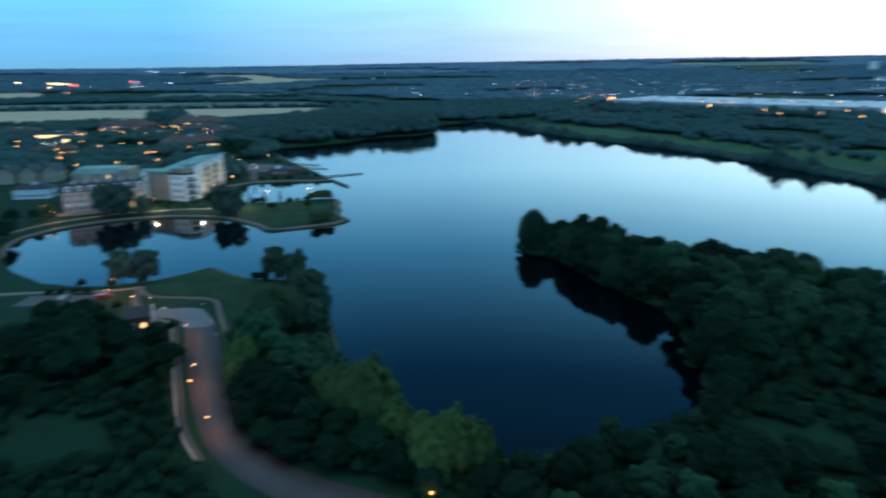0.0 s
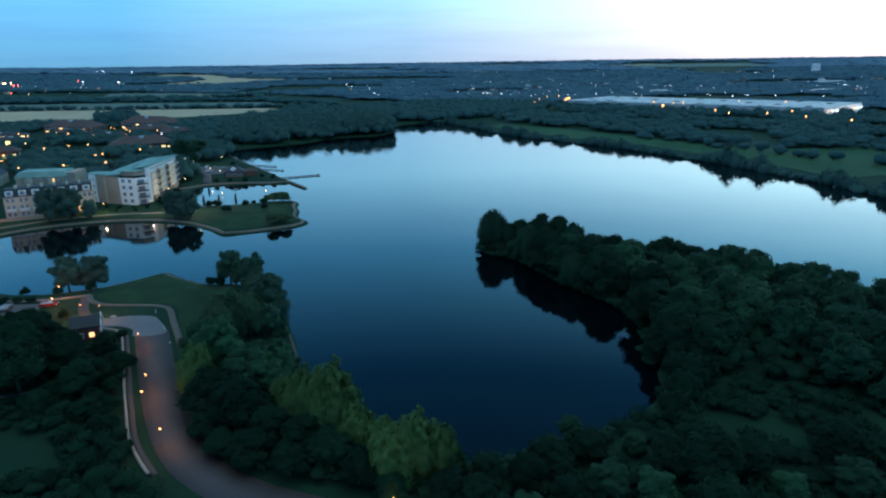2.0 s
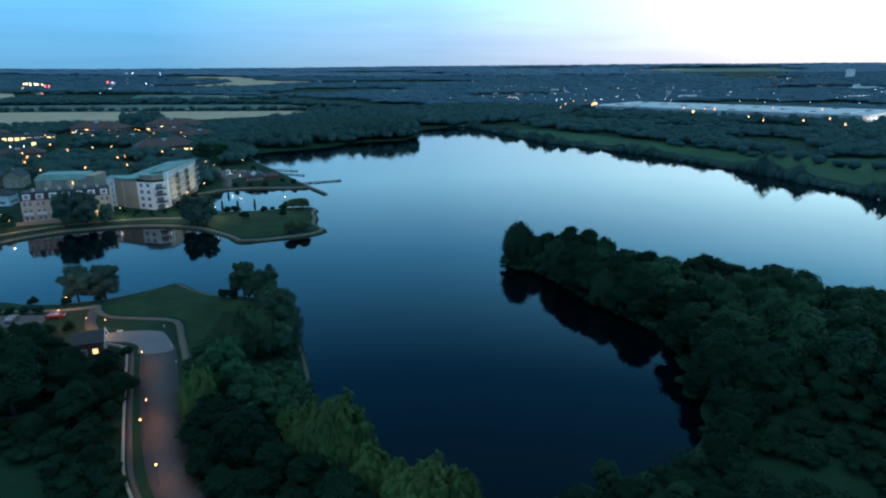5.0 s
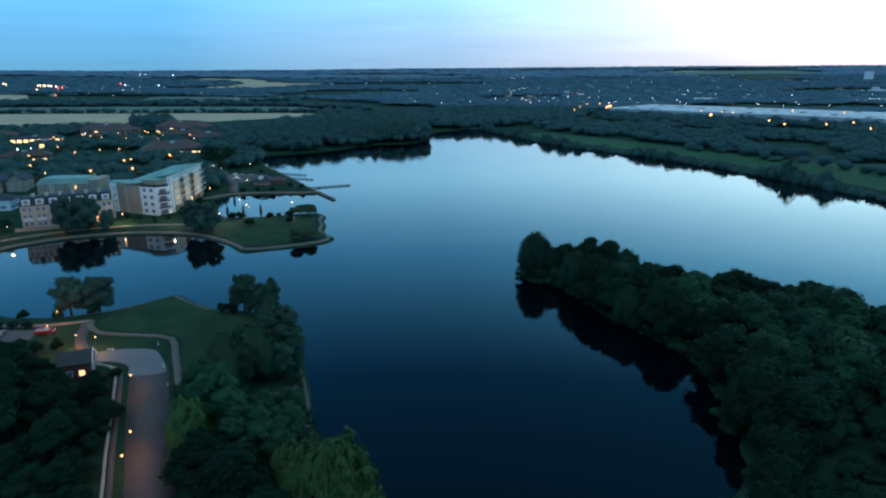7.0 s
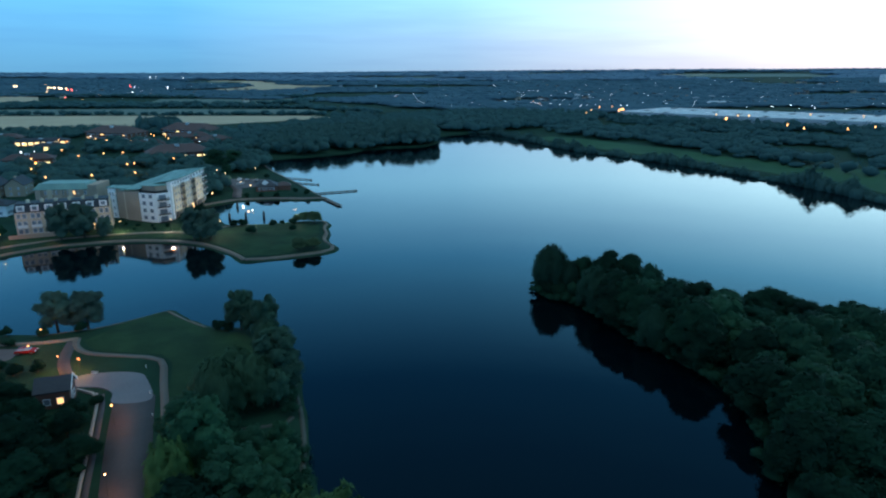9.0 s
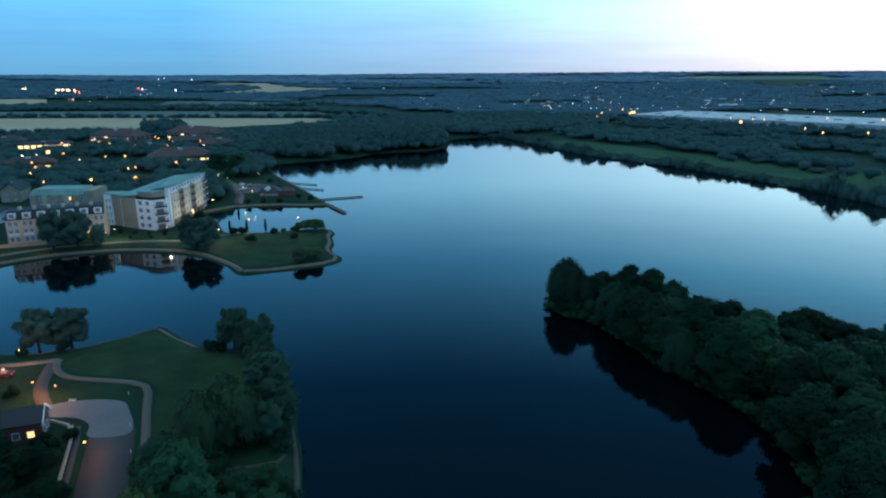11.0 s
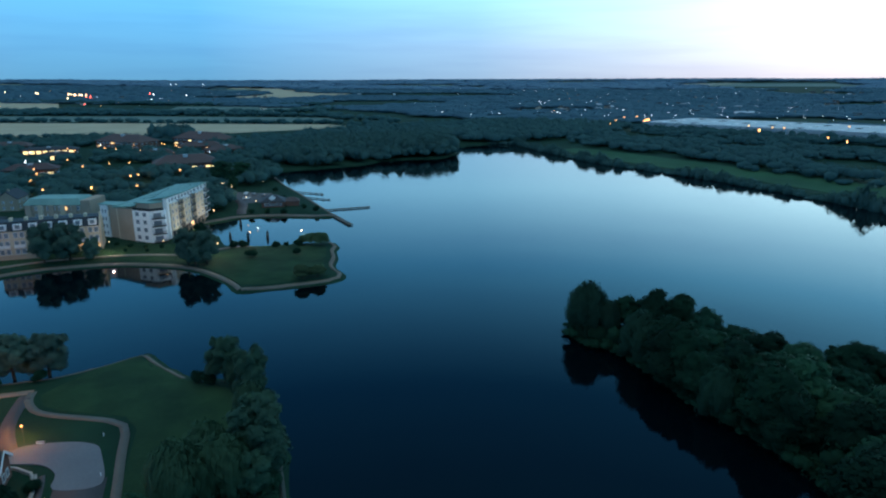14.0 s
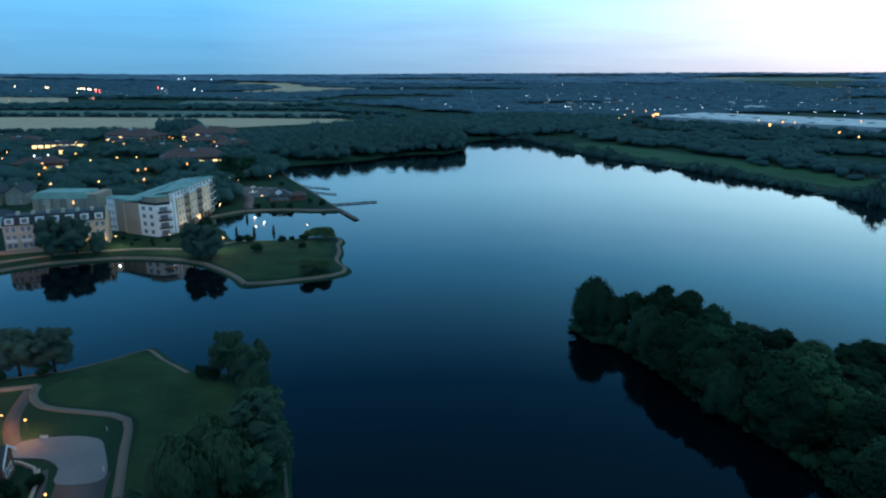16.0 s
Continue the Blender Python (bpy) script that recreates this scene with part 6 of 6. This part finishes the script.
def car(x, y, turn, paint, label):
    b = tagged(new("car"), label, "car", "parked cars")
    b.matrix_basis = pose(x, y, height(x, y) + 0.09, 0, 0, turn)
    bm = bmesh.new()
    side = [(-2.1, 0.35), (-2.15, 0.75), (-1.95, 0.95), (1.0, 0.98), (1.95, 0.85), (2.15, 0.65), (2.1, 0.35)]
    lo = [bm.verts.new((px, -0.86, pz)) for px, pz in side]
    hi = [bm.verts.new((px, 0.86, pz)) for px, pz in side]
    bm.faces.new(lo), bm.faces.new(hi[::-1])
    for i in range(len(side)):
        j = (i + 1) % len(side)
        bm.faces.new((lo[i], hi[i], hi[j], lo[j]))
    body = part("body", bm, paint, b)
    cab = bmesh.new()
    low = [cab.verts.new(q) for q in ((-1.8, -0.8, 0.95), (1.0, -0.8, 0.95), (1.0, 0.8, 0.95), (-1.8, 0.8, 0.95))]
    top = [cab.verts.new(q) for q in ((-1.3, -0.62, 1.42), (0.25, -0.62, 1.42), (0.25, 0.62, 1.42), (-1.3, 0.62, 1.42))]
    cab.faces.new(top)
    for i in range(4):
        cab.faces.new((low[i], low[(i + 1) % 4], top[(i + 1) % 4], top[i]))
    part("cabin", cab, PANE, b, "dark glazed cabin")
    part("roof", box(-1.28, 0.22, -0.6, 0.6, 1.42, 1.46, 0.01), paint, b)
    for px in (-1.3, 1.35):
        for py in (-0.8, 0.8):
            w = part("wheel", add_rod(bmesh.new(), (px, py - 0.11, 0.32), (px, py + 0.11, 0.32), 0.32, 0.32, 12), RUBBER, b)
            part("rim", add_rod(bmesh.new(), (px, py - 0.12, 0.32), (px, py + 0.12, 0.32), 0.18, 0.18, 10), GREYMETAL, w)
    for py in (-0.6, 0.6):
        part("headlight", box(2.05, 2.17, py - 0.2, py + 0.2, 0.62, 0.76, 0.02), WHITEPAINT, b)


car(-94.8, 163.2, 12, REDCAR, "small red parked car near the bay path")
car(-104.6, 161.6, 100, GREYCAR, "dark parked car near the bay path")
plant_all([(-69.4, 137.4, 4.6), (-78.6, 134.4, 5.4), (-80.5, 133, 6)], "bush", "dark bush before the lodge", "bay bushes", name="bush")
car(-118.5, 381, 60, WHITECAR, "white car on the boathouse lane")
car(-119, 394, 95, GREYCAR, "dark parked car in the lakeside car park")
car(-113.5, 393, 95, GREYCAR, "grey parked car in the lakeside car park")
car(-124, 396, 95, WHITECAR, "pale parked car in the lakeside car park")


def stone_wall(points, tall, label):
    ob = ribbon("low_wall", points, 0.2, 0.2, tall, WALLSTONE, tall + 0.3)
    cope = ribbon("coping", points, 0.24, 0.24, tall + 0.09, WALLSTONE, 0.085)
    cope.parent = ob
    tagged(ob, label, "wall")


LANE_EDGE = [(-67.4, 143.8), (-65.2, 140), (-61.9, 132.6), (-57.5, 122.7), (-54.2, 115.1), (-50.8, 107.7), (-46.6, 98.7), (-43, 93), (-39.2, 88)]
tagged(ribbon("pavement", LANE_EDGE, 0.5, 0.4, 0.14, BRICKROAD), "narrow pinkish pavement beside the lane", "pavement", kind="structure")
stone_wall([(x - 0.8, y - 0.2) for x, y in LANE_EDGE], 0.4, "low pale stone wall along the lane")
stone_wall([(-77.5, 145.6), (-72.5, 145.2), (-69.2, 144.0), (-67.6, 142.2)], 0.32, "low stone garden wall by the lodge")


def bench(x, y, turn):
    b = tagged(new("bench"), "white slatted park bench on the grass", "bench")
    b.matrix_basis = pose(x, y, height(x, y) + 0.03, 0, 0, turn)
    for k in range(3):
        part("slat", box(-0.9, 0.9, -0.3 + 0.2 * k, -0.13 + 0.2 * k, 0.42, 0.47, 0.01), WHITEPAINT, b)
    for k in range(2):
        part("back_slat", box(-0.9, 0.9, 0.34, 0.38, 0.58 + 0.2 * k, 0.74 + 0.2 * k, 0.01), WHITEPAINT, b)
    for px in (-0.75, 0.75):
        part("leg", box(px - 0.05, px + 0.05, -0.28, 0.38, 0, 0.42, 0.01), DARKMETAL, b)
    return b


bench(-73.6, 152.6, 8).matrix_basis @= Matrix.Diagonal((0.75, 0.45, 0.6, 1))


def bollard(x, y):
    b = tagged(new("bollard"), "small white bollard beside the footpath", "bollard", "bollards")
    b.matrix_basis = pose(x, y, height(x, y) + 0.02, 0, 0, 0)
    part("post", add_rod(bmesh.new(), (0, 0, -0.1), (0, 0, 0.6), 0.08, 0.07, 10), WHITEPAINT, b)
    part("cap", add_rod(bmesh.new(), (0, 0, 0.6), (0, 0, 0.7), 0.09, 0.04, 10), WHITEPAINT, b)


for x, y in ((-64.6, 156.0), (-58.4, 144.6), (-54.2, 136.6)):
    bollard(x, y)

# ---- promenade planting ----
plant_all([(-148, 424, 17), (-141, 437, 15), (-137, 412, 10)], "round_near", "large rounded green tree beside the car park", "car park trees", spread=1.15)
plant_all([(-147, 262.4, 15.6), (-140.4, 266, 15), (-133.6, 268.4, 9)], "pale", "large grey-green tree before the apartment terrace", "promenade trees", spread=0.95)
plant_all([(-97.6, 264, 14.2), (-91.4, 264.6, 13.2), (-94.5, 262.8, 10)], "pale", "large grey-green rounded tree on the promenade slope", "promenade trees", spread=0.9)
plant_all([(-90, 286.4, 4), (-86.6, 286.8, 4), (-74.3, 287, 3.8), (-71.4, 289.6, 3), (-66.7, 289.6, 3.6), (-63.6, 277.2, 4), (-78.4, 272.4, 4.8)], "bush", "rounded dark bush on the headland lawn", "headland bushes", spread=1.0, name="bush")
plant_all([(-54.6, 250.4, 5.6), (-50.2, 252, 5.2)], "light", "wide low green tree near the water", "headland bushes", spread=1.55)
plant_all([(-58.4, 291.6, 6.4), (-62.8, 292.4, 5.8), (-66, 293.4, 4.6)], "light", "small light green tree at the headland tip", "headland bushes", spread=1.35)
plant_all([(-128, 283, 3.2), (-122, 282.5, 3.0), (-134, 284.4, 3.4), (-116, 283, 3.2), (-127, 277.6, 2.8), (-119, 277.6, 2.8), (-137, 276.5, 3), (-143, 272.6, 3.2), (-108, 287, 4), (-112.5, 292, 5), (-110.5, 300, 5), (-112.5, 308, 6), (-114.8, 296, 4.5), (-104, 280, 3)], "bush", "clipped shrub before the apartments", "apartment shrubs", spread=1.1, name="bush")
plant_all([(-172, 255, 7), (-178, 250, 8), (-171, 263, 7), (-166, 226, 9), (-163, 208, 9), (-156, 197, 9), (-172, 240, 6)], "broad_mid", "dark tree at the end of the bay", "bay trees", spread=1.1)
plant_all([(-76, 357, 4), (-83, 360, 4), (-90, 350, 3.4), (-98, 350.6, 3.4), (-105, 349, 3.4), (-124, 345, 5), (-122, 352, 6), (-112, 408, 4), (-100, 384, 4)], "bush", "dark hedge bush round the boathouse", "boathouse bushes", spread=1.2, name="bush")
